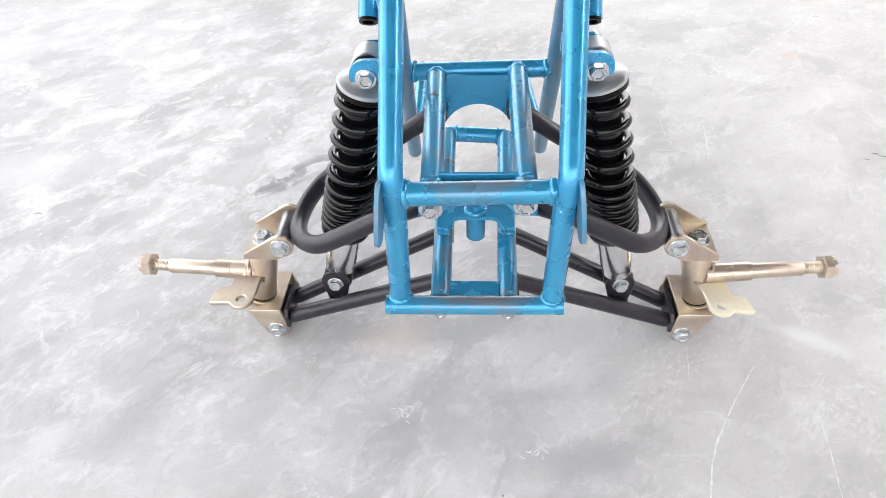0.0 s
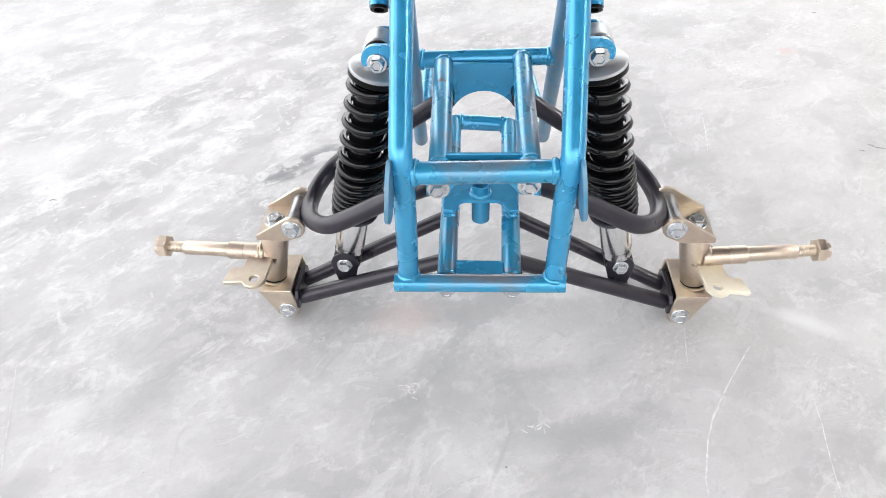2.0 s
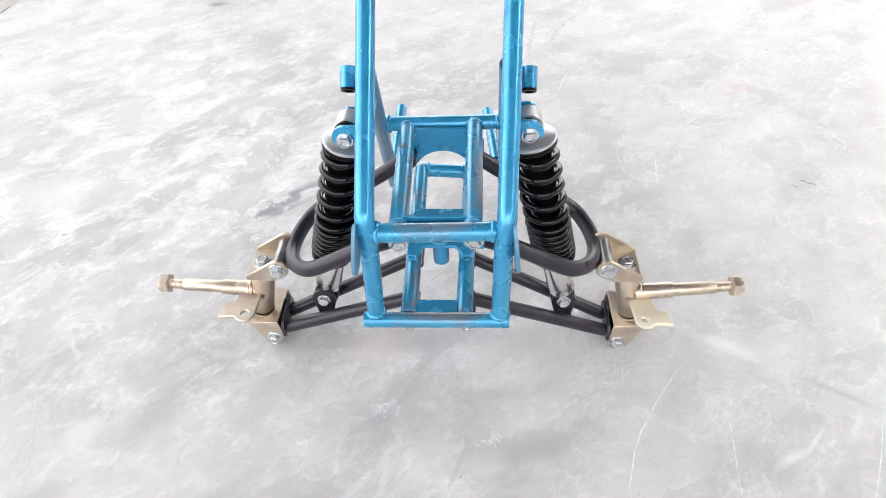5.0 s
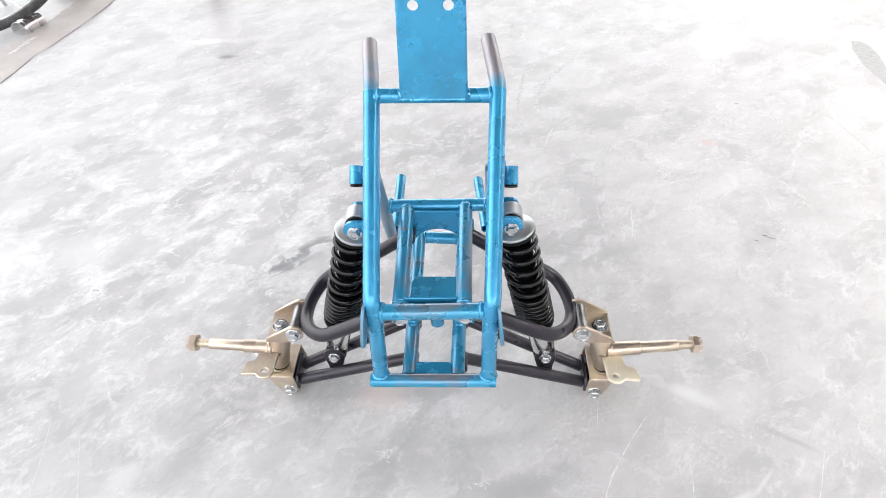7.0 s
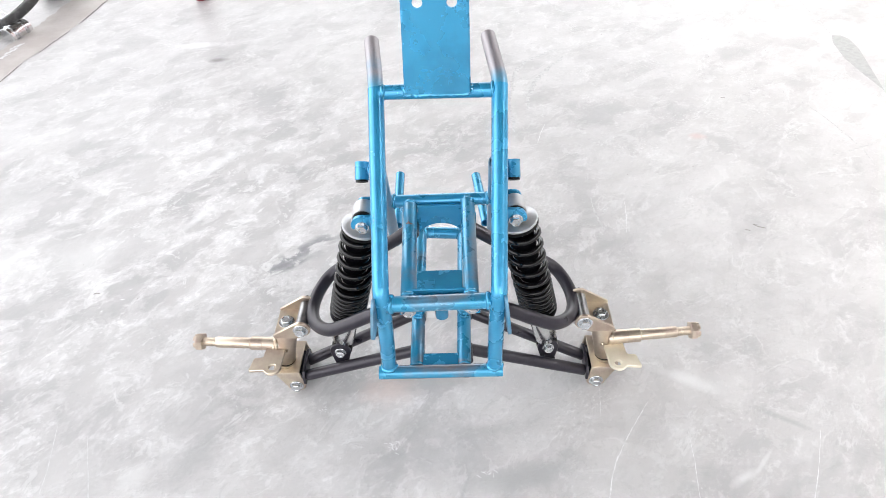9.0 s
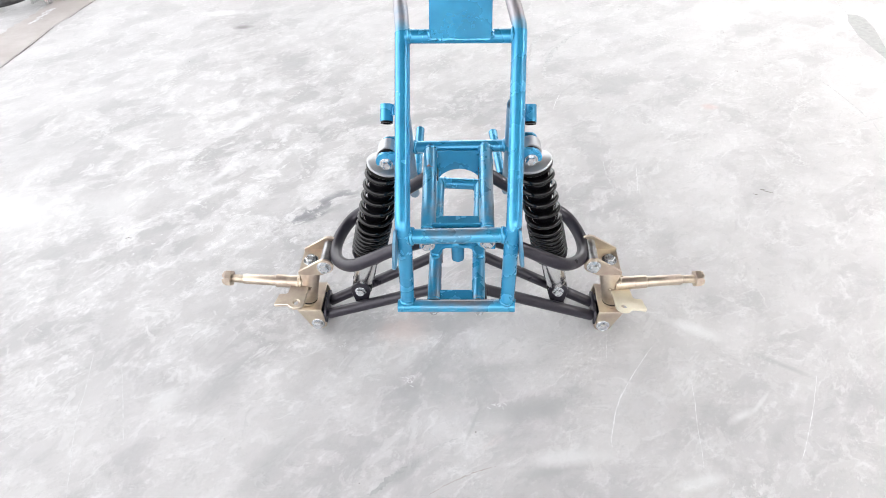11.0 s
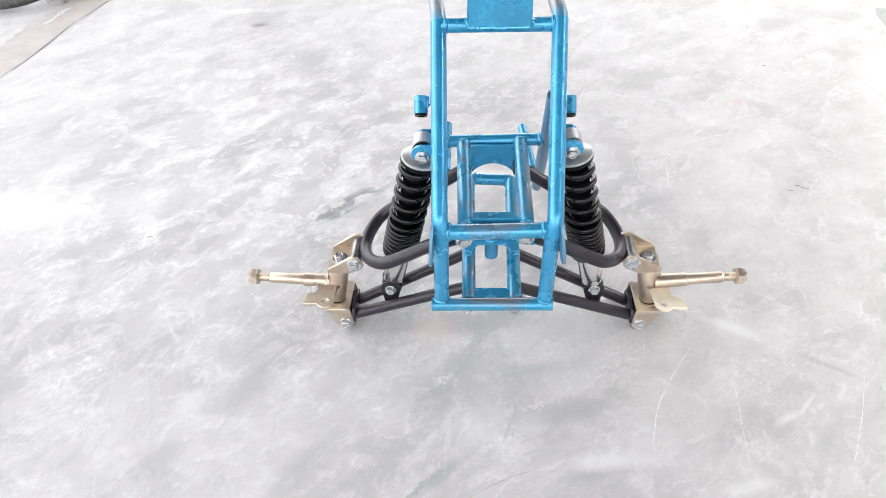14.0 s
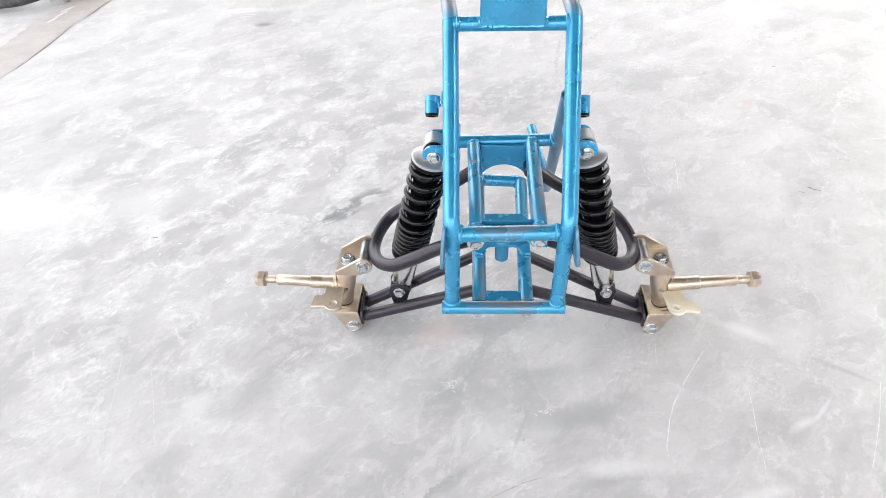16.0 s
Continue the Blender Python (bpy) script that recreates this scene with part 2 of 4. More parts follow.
    base = mix(nt, times(nt, ramp(nt, flake, [(0.585, grey(0)), (0.592, grey(0.34)), (0.66, grey(0.5))]), chalky.outputs["Value"]), base, (0.69, 0.688, 0.69))
    chip = grain(nt, 34.0, 6, 0.70, (1.25, 0.9, 1), (0, 0, 50), 1.0)
    scaly = times(nt, spot(nt, -0.60, 0.35, 0.8, 0.9, 20, ragged, 0.5), clustered)
    base = mix(nt, times(nt, ramp(nt, chip, [(0.560, grey(0)), (0.568, grey(0.6)), (0.64, grey(0.75))]), scaly), base, (0.72, 0.715, 0.72))
    base = mix(nt, times(nt, ramp(nt, chip, [(0.385, grey(0.5)), (0.402, grey(0.4)), (0.410, grey(0))]), scaly), base, (0.36, 0.36, 0.365))
    base = mix(nt, ramp(nt, flake, [(0.375, grey(0.24)), (0.405, grey(0.18)), (0.412, grey(0))]), base, (0.35, 0.35, 0.355))
    broken = ramp(nt, smear, [(0.40, grey(1)), (0.50, grey(0.75)), (0.54, grey(0.05))])
    # stains and painted shade: x, y, half length, half width, turn, colour, strength
    for x, y, rx, ry, turn, colour, amount in STAINS_AND_SHADE + SMEARS + PATCHES:
        mask = times(nt, spot(nt, x, y, rx, ry, turn, ragged), amount)
        if 30 < turn < 41:
            mask = times(nt, mask, broken)
        base = mix(nt, mask, base, colour)
    nt.links.new(base, bsdf.inputs["Base Color"])
    nt.links.new(ramp(nt, smear, [(0.35, grey(0.36)), (0.7, grey(0.62))]), bsdf.inputs["Roughness"])
    lumpy = nt.nodes.new("ShaderNodeMath")
    lumpy.operation = "MULTIPLY_ADD"
    nt.links.new(times(nt, pits, pitted), lumpy.inputs[0])
    lumpy.inputs[1].default_value = 0.8
    nt.links.new(fleck, lumpy.inputs[2])
    crusty = nt.nodes.new("ShaderNodeMath")
    crusty.operation = "MULTIPLY_ADD"
    nt.links.new(ramp(nt, flake, [(0.55, grey(0)), (0.60, grey(1))]), crusty.inputs[0])
    crusty.inputs[1].default_value = 0.35
    nt.links.new(lumpy.outputs["Value"], crusty.inputs[2])
    relief(nt, bsdf, crusty.outputs["Value"], 0.40, 0.002)
    return mat


STAINS_AND_SHADE = [
    (-0.105, 0.004, 0.062, 0.05, 20, (0.60, 0.50, 0.475), 0.42),
    (-0.367, 0.353, 0.085, 0.024, 40, (0.17, 0.17, 0.185), 0.85),
    (-0.316, 0.406, 0.09, 0.026, 34, (0.18, 0.18, 0.195), 0.8),
    (-0.341, 0.346, 0.05, 0.010, 38, (0.17, 0.17, 0.18), 0.8),
    (-0.336, 0.371, 0.13, 0.04, 38, (0.24, 0.24, 0.255), 0.4),
    # dark trowel patch and the chassis's soft shade, both put into the colour
    (-0.051, -0.100, 0.14, 0.05, 35, (0.30, 0.30, 0.305), 0.4),
    (0.019, -0.130, 0.18, 0.05, 20, (0.31, 0.31, 0.315), 0.4),
    (-0.798, 1.393, 0.042, 0.022, 10, (0.20, 0.185, 0.185), 0.9),
    (-0.120, 0.012, 0.050, 0.04, 36, (0.58, 0.475, 0.45), 0.40),
    (0.700, 0.824, 0.03, 0.02, 0, (0.55, 0.38, 0.37), 0.5),
]
SMEARS = [
    (-0.912, 1.520, 0.085, 0.026, 4, (0.68, 0.68, 0.68), 0.9),
    (0.178, -0.262, 0.085, 0.020, 6, (0.62, 0.62, 0.62), 0.75),
    (0.150, -0.288, 0.060, 0.008, 10, (0.34, 0.34, 0.345), 0.5),
    (0.449, 0.012, 0.070, 0.018, -26, (0.64, 0.64, 0.64), 0.75),
    (0.590, -0.072, 0.065, 0.008, -30, (0.33, 0.33, 0.335), 0.6),
    (0.150, -0.165, 0.110, 0.030, 10, (0.33, 0.33, 0.335), 0.45),
    (0.068, -0.200, 0.040, 0.022, 20, (0.58, 0.58, 0.58), 0.5),
    (-0.435, -0.130, 0.090, 0.040, 44, (0.33, 0.33, 0.335), 0.5),
    (-0.526, -0.162, 0.040, 0.022, 44, (0.64, 0.64, 0.64), 0.5),
    (-0.300, -0.275, 0.090, 0.035, 48, (0.33, 0.33, 0.335), 0.45),
    (-0.080, -0.290, 0.080, 0.012, 42, (0.31, 0.31, 0.315), 0.6),
]
PATCHES = [
    (0.130, -0.177, 0.107, 0.020, 14, (0.335, 0.335, 0.34), 0.5),
    (0.064, -0.088, 0.084, 0.015, 9, (0.335, 0.335, 0.34), 0.4),
    (0.028, -0.201, 0.047, 0.004, 70, (0.335, 0.335, 0.34), 0.45),
    (0.217, -0.129, 0.035, 0.018, 21, (0.335, 0.335, 0.34), 0.35),
    (0.484, -0.180, 0.031, 0.010, 27, (0.64, 0.64, 0.64), 0.7),
    (0.389, -0.299, 0.051, 0.013, 13, (0.64, 0.64, 0.64), 0.6),
    (0.060, -0.236, 0.031, 0.010, 32, (0.60, 0.55, 0.545), 0.6),
    (0.526, -0.152, 0.040, 0.004, 46, (0.64, 0.64, 0.64), 0.5),
    (-0.588, 0.916, 0.059, 0.030, 24, (0.335, 0.335, 0.34), 0.55),
    (-0.273, 0.768, 0.046, 0.031, 29, (0.335, 0.335, 0.34), 0.5),
    (-1.158, 0.613, 0.160, 0.093, 20, (0.335, 0.335, 0.34), 0.35),
    (-0.876, 0.804, 0.078, 0.019, 4, (0.335, 0.335, 0.34), 0.5),
    (-0.630, 0.755, 0.078, 0.025, 60, (0.69, 0.688, 0.69), 0.7),
    (-1.106, 0.365, 0.193, 0.101, -10, (0.69, 0.688, 0.69), 0.5),
    (-0.849, 0.381, 0.102, 0.091, 26, (0.69, 0.688, 0.69), 0.4),
    (-0.611, 0.533, 0.081, 0.014, 62, (0.69, 0.688, 0.69), 0.6),
]
CONCRETE = concrete()
thinning(BARE)
# thin spray on the crossbar and base, grey-brown sides on the rails: x, y, half length across, half length along,
# strength
grey_brown_patches(PATCHY_BLUE, [(-0.002, -0.070, 0.050, 0.020, 0.85), (0.030, -0.072, 0.030, 0.014, 0.6),
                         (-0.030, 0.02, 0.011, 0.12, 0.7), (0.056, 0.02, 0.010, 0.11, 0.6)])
grey_brown_patches(BASE_BLUE, [(-0.028, -0.074, 0.055, 0.018, 0.9), (0.030, -0.074, 0.060, 0.017, 0.9)])



# ---- mesh tools ----
def link(name, bm, mat, parent=None, label="", smooth=True, angle=38):
    me = bpy.data.meshes.new(name)
    bmesh.ops.recalc_face_normals(bm, faces=bm.faces)
    bm.to_mesh(me)
    bm.free()
    me.materials.append(mat)
    if smooth:
        me.shade_smooth()
        me.set_sharp_from_angle(angle=radians(angle))
    ob = new(name, me)
    if parent is not None:
        ob.parent = parent
        if parent.parent is None:
            ob.matrix_parent_inverse = Matrix.Translation(-parent.location)
    return tagged(ob, label)


def part(name, bm, mat, parent, label="", angle=38):
    return link(name, bm, mat, parent, label, True, angle)


def filleted(points, radius, steps=8):
    """A polyline with its corners rounded."""
    pts = [Vector(p) for p in points]
    out = [pts[0]]
    for a, b, c in zip(pts, pts[1:], pts[2:]):
        u, v = (a - b).normalized(), (c - b).normalized()
        half = u.angle(v) / 2
        cut = min(radius / math.tan(half), (a - b).length * 0.48, (c - b).length * 0.48)
        p, q = b + u * cut, b + v * cut
        for k in range(steps + 1):
            s = k / steps
            out.append((1 - s) ** 2 * p + 2 * s * (1 - s) * b + s * s * q)
    out.append(pts[-1])
    return out


def spline(points, steps=6):
    """A smooth line through the points."""
    p = [Vector(q) for q in points]
    p = [p[0] * 2 - p[1], *p, p[-1] * 2 - p[-2]]
    out = []
    for a, b, c, d in zip(p, p[1:], p[2:], p[3:]):
        for k in range(steps):
            s = k / steps
            out.append(0.5 * (2 * b + (c - a) * s + (2 * a - 5 * b + 4 * c - d) * s * s + (3 * b - a - 3 * c + d) * s**3))
    return out + [p[-2]]


def sweep(points, r, seg=20, bm=None, hollow=False, wall=0.002):
    """A tube along points; hollow ends show their wall."""
    bm = bm or bmesh.new()
    pts = [Vector(p) for p in points]
    rings, side = [], None
    n = len(pts)
    for i, p in enumerate(pts):
        way = (pts[min(i + 1, n - 1)] - pts[max(i - 1, 0)]).normalized()
        if side is None:
            side = way.orthogonal().normalized()
        side = (side - way * side.dot(way)).normalized()
        up = way.cross(side)
        rr = r(i / (n - 1)) if callable(r) else r
        rings.append([bm.verts.new(p + rr * (math.cos(2 * math.pi * k / seg) * side + math.sin(2 * math.pi * k / seg) * up)) for k in range(seg)])
    for a, b in zip(rings, rings[1:]):
        for k in range(seg):
            bm.faces.new((a[k], a[(k + 1) % seg], b[(k + 1) % seg], b[k]))
    for ring, centre, inward in ((rings[0], pts[0], pts[1] - pts[0]), (rings[-1], pts[-1], pts[-2] - pts[-1])):
        if hollow:
            rr = (ring[0].co - centre).length
            inner = [bm.verts.new(centre + (v.co - centre) * (1 - wall / rr)) for v in ring]
            deep = [bm.verts.new(v.co + inward.normalized() * 0.012) for v in inner]
            for k in range(seg):
                j = (k + 1) % seg
                bm.faces.new((ring[k], ring[j], inner[j], inner[k]))
                bm.faces.new((inner[k], inner[j], deep[j], deep[k]))
            bm.faces.new(deep)
        else:
            bm.faces.new(ring)
    return bm


def lathe(a, b, profile, seg=24, bm=None):
    """A turned body on the axis from a to b: rows of (metres along, radius)."""
    bm = bm or bmesh.new()
    a, b = Vector(a), Vector(b)
    way = (b - a).normalized()
    side = way.orthogonal().normalized()
    up = way.cross(side)
    rings = []
    for s, r in profile:
        rings.append([bm.verts.new(a + way * s + r * (math.cos(2 * math.pi * k / seg) * side + math.sin(2 * math.pi * k / seg) * up)) for k in range(seg)])
    for p, q in zip(rings, rings[1:]):
        for k in range(seg):
            bm.faces.new((p[k], p[(k + 1) % seg], q[(k + 1) % seg], q[k]))
    bm.faces.new(rings[0])
    bm.faces.new(rings[-1])
    return bm


def plate(outline, thickness, m, holes=(), bevel=0.0006, bm=None):
    """A flat plate: an outline in its own plane, holes as (x, y, radius), laid by the matrix m with its thickness along z."""
    out = bm or bmesh.new()
    flat = bmesh.new()
    loops = [[Vector((x, y, 0)) for x, y in outline]]
    for x, y, r in holes:
        loops.append([Vector((x + r * math.cos(k * math.pi / 10), y + r * math.sin(k * math.pi / 10), 0)) for k in range(20)])
    edges = []
    for loop in loops:
        vs = [flat.verts.new(p) for p in loop]
        edges += [flat.edges.new((vs[k], vs[(k + 1) % len(vs)])) for k in range(len(vs))]
    bmesh.ops.triangle_fill(flat, edges=edges, use_beauty=True, use_dissolve=False)
    face = bmesh.ops.extrude_face_region(flat, geom=flat.faces[:])
    bmesh.ops.translate(flat, vec=(0, 0, thickness), verts=[v for v in face["geom"] if isinstance(v, bmesh.types.BMVert)])
    bmesh.ops.recalc_face_normals(flat, faces=flat.faces)
    if bevel:
        rim = [e for e in flat.edges if len(e.link_faces) == 2 and e.calc_face_angle(0) > 0.9]
        bmesh.ops.bevel(flat, geom=rim, offset=bevel, segments=1, affect="EDGES", clamp_overlap=True)
    bmesh.ops.transform(flat, matrix=m, verts=flat.verts)
    me = bpy.data.meshes.new("t")
    flat.to_mesh(me)
    flat.free()
    out.from_mesh(me)
    bpy.data.meshes.remove(me)
    return out


def basis(origin, ex, ey):
    """A matrix whose x and y lie along ex and ey."""
    ex, ey = Vector(ex).normalized(), Vector(ey).normalized()
    ez = ex.cross(ey).normalized()
    m = Matrix((ex, ey, ez)).transposed().to_4x4()
    m.translation = Vector(origin)
    return m


def arc(cx, cy, r, a0, a1, n=10):
    return [(cx + r * math.cos(radians(a0 + (a1 - a0) * k / n)), cy + r * math.sin(radians(a0 + (a1 - a0) * k / n))) for k in range(n + 1)]


def bolt(at, way, parent, size=0.0085, washer=0.0125, shank=0.006, mat=None, turn=0.3):
    """A hex bolt head with a dished top on its washer, facing way, with its washer lying at the point at."""
    at, way = Vector(at), Vector(way).normalized()
    part("washer", lathe(at, at + way, [(0, washer * 0.6), (0, washer - 0.0004), (0.0004, washer), (0.002, washer), (0.0025, washer - 0.0005), (0.0025, washer * 0.5)], 24), mat or STEEL, parent)
    bm = bmesh.new()
    side = way.orthogonal().normalized()
    up = way.cross(side)

    def ring(s, r, n=6):
        return [bm.verts.new(at + way * s + r * (math.cos(turn + 2 * math.pi * k / n) * side + math.sin(turn + 2 * math.pi * k / n) * up)) for k in range(n)]

    rows = [ring(0.0024, size), ring(0.0024 + size * 0.62, size), ring(0.0024 + size * 0.75, size * 0.86), ring(0.0024 + size * 0.75, size * 0.6), ring(0.0024 + size * 0.66, size * 0.5)]
    for p, q in zip(rows, rows[1:]):
        for k in range(6):
            bm.faces.new((p[k], p[(k + 1) % 6], q[(k + 1) % 6], q[k]))
    bm.faces.new(rows[0])
    bm.faces.new(rows[-1])
    return part("bolt", bm, mat or STEEL, parent, angle=25)


def bead(centre, way, r, parent, thick=0.0026, start=0.0, end=360.0, seed=1):
    """A lumpy weld seam round a joint."""
    rnd = random.Random(seed)
    centre, way = Vector(centre), Vector(way).normalized()
    side = way.orthogonal().normalized()
    up = way.cross(side)
    n = 64
    p1, p2, p3 = (rnd.uniform(0, 6.28) for _ in range(3))
    pts, widths = [], []
    for k in range(n + 1):
        a = radians(start + (end - start) * k / n)
        wave = math.sin(2 * a + p1) + 0.5 * math.sin(5 * a + p2)
        ripple = math.sin(17 * a + p3)
        pts.append(centre + (r - 0.0013 + 0.0002 * wave) * (math.cos(a) * side + math.sin(a) * up) + way * (0.0006 * wave + 0.0001 * ripple))
        widths.append(thick * (1.22 + 0.14 * wave + 0.03 * ripple))
    return part("weld_bead", sweep(pts, lambda s: widths[min(n, int(s * n + 0.5))], 10), WELD, parent)


def seam(a, b, parent, thick=0.0022, seed=1, n=14):
    """A lumpy weld seam on a straight edge."""
    rnd = random.Random(seed)
    a, b = Vector(a), Vector(b)
    pts = [a.lerp(b, k / n) + Vector([rnd.uniform(-0.0008, 0.0008) for _ in range(3)]) for k in range(n + 1)]
    widths = [thick * rnd.uniform(0.7, 1.35) for _ in range(n + 1)]
    return part("weld_bead", sweep(pts, lambda s: widths[min(n, int(s * n + 0.5))], 8), WELD, parent)


# ---- the hall ----
def box(lo, hi, bm=None):
    bm = bm or bmesh.new()
    lo, hi = Vector(lo), Vector(hi)
    r = bmesh.ops.create_cube(bm, size=1)
    bmesh.ops.transform(bm, matrix=Matrix.Translation((lo + hi) / 2) @ Matrix.Diagonal((*(hi - lo), 1)), verts=r["verts"])
    return bm


floor = tagged(link("floor", box((-7, -9, -0.15), (4.6, 9, 0)), CONCRETE, None, "", False), "pale grey trowelled concrete floor with smears and scratches", "floor", kind="structure")
# ground beyond the floor is unseen, added dark to cut the bounce
tagged(link("ground", box((-60, -60, -0.3), (60, 60, -0.05)), EARTH, None, "", False), "unseen packed earth ground added round the floor", "ground", kind="structure")
# unseen walls and roof, added and sized to shape the sky light
tagged(link("unseen_wall_south", box((-7, -9.2, 0), (4.6, -9, 2.6)), PLASTER, None, "", False), "unseen plain wall added to close the hall and shape the light", "wall", kind="structure")
tagged(link("unseen_wall_east", box((6.6, -12, 0), (6.8, 14, 4.8)), PLASTER, None, "", False), "unseen plain wall added to hold back low sky light", "wall", kind="structure")
tagged(link("ceiling", box((-2.95, -4.9, 4.6), (5.6, 9.3, 4.75)), ROOFING, None, "", False), "unseen dark brown roof, its edges set to shape the light", "ceiling", kind="structure")


def streak(points, width, mat, seed=1, name="scratch", lift=0.0006):
    """A thin tapering mark on the floor, as a skin of its own just above the concrete."""
    rnd = random.Random(seed)
    line = spline([(x, y, lift) for x, y in points], 10)
    bm = bmesh.new()
    rows = []
    n = len(line)
    for i, p in enumerate(line):
        way = (line[min(i + 1, n - 1)] - line[max(i - 1, 0)]).normalized()
        side = Vector((-way.y, way.x, 0))
        w = width * (0.25 + 0.75 * math.sin(math.pi * min(1, max(0, i / (n - 1)))) ** 0.5) * rnd.uniform(0.45, 1.1) / 2
        mid = p + side * rnd.uniform(-0.25, 0.25) * width
        rows.append((bm.verts.new(mid + side * w), bm.verts.new(mid - side * w)))
    for a, b in zip(rows, rows[1:]):
        bm.faces.new((a[0], a[1], b[1], b[0]))
    return link(name, bm, mat, floor, "", False)


# ---- the chassis ----
chassis = tagged(new("tricycle_chassis"), "blue tubular front chassis with black double-wishbone suspension, standing on concrete", "chassis")
chassis.location = (0, 0.05, 0)

R_MAIN, R_SLIM = 0.0118, 0.0107

base = part("base_tube", sweep([(-0.0990, -0.0806, 0.1656), (0.0955, -0.0806, 0.1678)], R_SLIM, 24, hollow=True), BASE_BLUE, chassis)
MID_A, MID_B = (-0.076, -0.0746, 0.3176), (0.082, -0.0724, 0.3198)
mid = part("front_crossbar", sweep([MID_A, MID_B], R_MAIN, 28), PATCHY_BLUE, chassis)
top = part("top_crossbar", sweep([(-0.078, 0.1325, 0.5404), (0.091, 0.1318, 0.5394)], R_SLIM, 24), BLUE, chassis)
rear = part("rear_crossbar", sweep([(-0.084, 0.1585, 0.3213), (0.088, 0.1520, 0.3285)], R_SLIM, 24), BLUE, chassis)
lowrear = part("low_rear_crossbar", sweep([(-0.042, 0.2375, 0.1815), (0.040, 0.2375, 0.1765)], R_SLIM + 0.0006, 24), BLUE, chassis)

# each side: lower upright, elbow and head of the upright, tail's end, strut, top rail, bottom rail, rear stub
SIDES = {
    -1: dict(foot=(-0.0832, -0.0745, 0.171), knee=(-0.0785, -0.0738, 0.323), elbow=(-0.0797, -0.0772, 0.338), head=(-0.0821, 0.1388, 0.5426),
             tail=(-0.0945, 0.2420, 0.5670), strut=((-0.0824, 0.0669, 0.4611), (-0.0980, 0.2810, 0.1205)), plane=-0.0815,
             rail=((-0.0425, -0.0716, 0.3160), (-0.0490, 0.1545, 0.3205)), low=((-0.0394, -0.0720, 0.1655), (-0.0421, 0.2375, 0.1815)),
             stub=((-0.0876, 0.2519, 0.1887), (-0.0888, 0.3979, 0.2040)), tab=((-0.0890, -0.0790, 0.3380), (-0.0945, -0.1010, 0.2740)),
             sleeve=((-0.1128, 0.0910, 0.4170), (-0.1125, 0.1095, 0.4370)), mount=(-0.1070, 0.0000, 0.3972), pivot=(-0.0453, -0.0585, 0.2867)),
    1: dict(foot=(0.0835, -0.0755, 0.171), knee=(0.0848, -0.0758, 0.323), elbow=(0.0872, -0.0772, 0.338), head=(0.0956, 0.1359, 0.5454),
            tail=(0.0836, 0.2420, 0.5700), strut=((0.0876, 0.0665, 0.4611), (0.0985, 0.2972, 0.1160)), plane=0.0900,
            rail=((0.0475, -0.0716, 0.3190), (0.0476, 0.1530, 0.3262)), low=((0.0352, -0.0720, 0.1635), (0.0402, 0.2375, 0.1765)),
            stub=((0.0845, 0.2526, 0.1889), (0.0697, 0.3981, 0.1960)), tab=((0.0945, -0.0770, 0.3390), (0.1015, -0.0985, 0.2775)),
            sleeve=((0.1165, 0.0900, 0.4145), (0.1165, 0.1085, 0.4345)), mount=(0.1147, 0.0050, 0.4003), pivot=(0.0487, -0.0570, 0.2902)),
}


def along(a, b, f):
    return Vector(a).lerp(Vector(b), f)


def side_tab(top_at, foot_at, s):
    """A tongue of flat bar, rounded at its foot, that hangs a little splayed beside the front joint."""
    top_at, foot_at = Vector(top_at), Vector(foot_at)
    down = (foot_at - top_at).normalized()
    across = Vector((s * (0.13 if s > 0 else 0.12), -1, -0.25))
    across = (across - down * across.dot(down)).normalized()
    length = (foot_at - top_at).length
    shape = [(0.0, -0.0125), (0.004, -0.0145), (0.016, -0.0150), (length - 0.016, -0.0115), *[(length - 0.0115 + 0.0115 * math.cos(radians(g)), 0.0115 * math.sin(radians(g))) for g in range(-75, 76, 15)], (length - 0.018, 0.0125), (0.020, 0.0145), (0.004, 0.0120), (0.0, 0.0095)]
    return plate(shape, 0.0045, basis(top_at - down.cross(across) * 0.00225, down, across), bevel=0.0010)


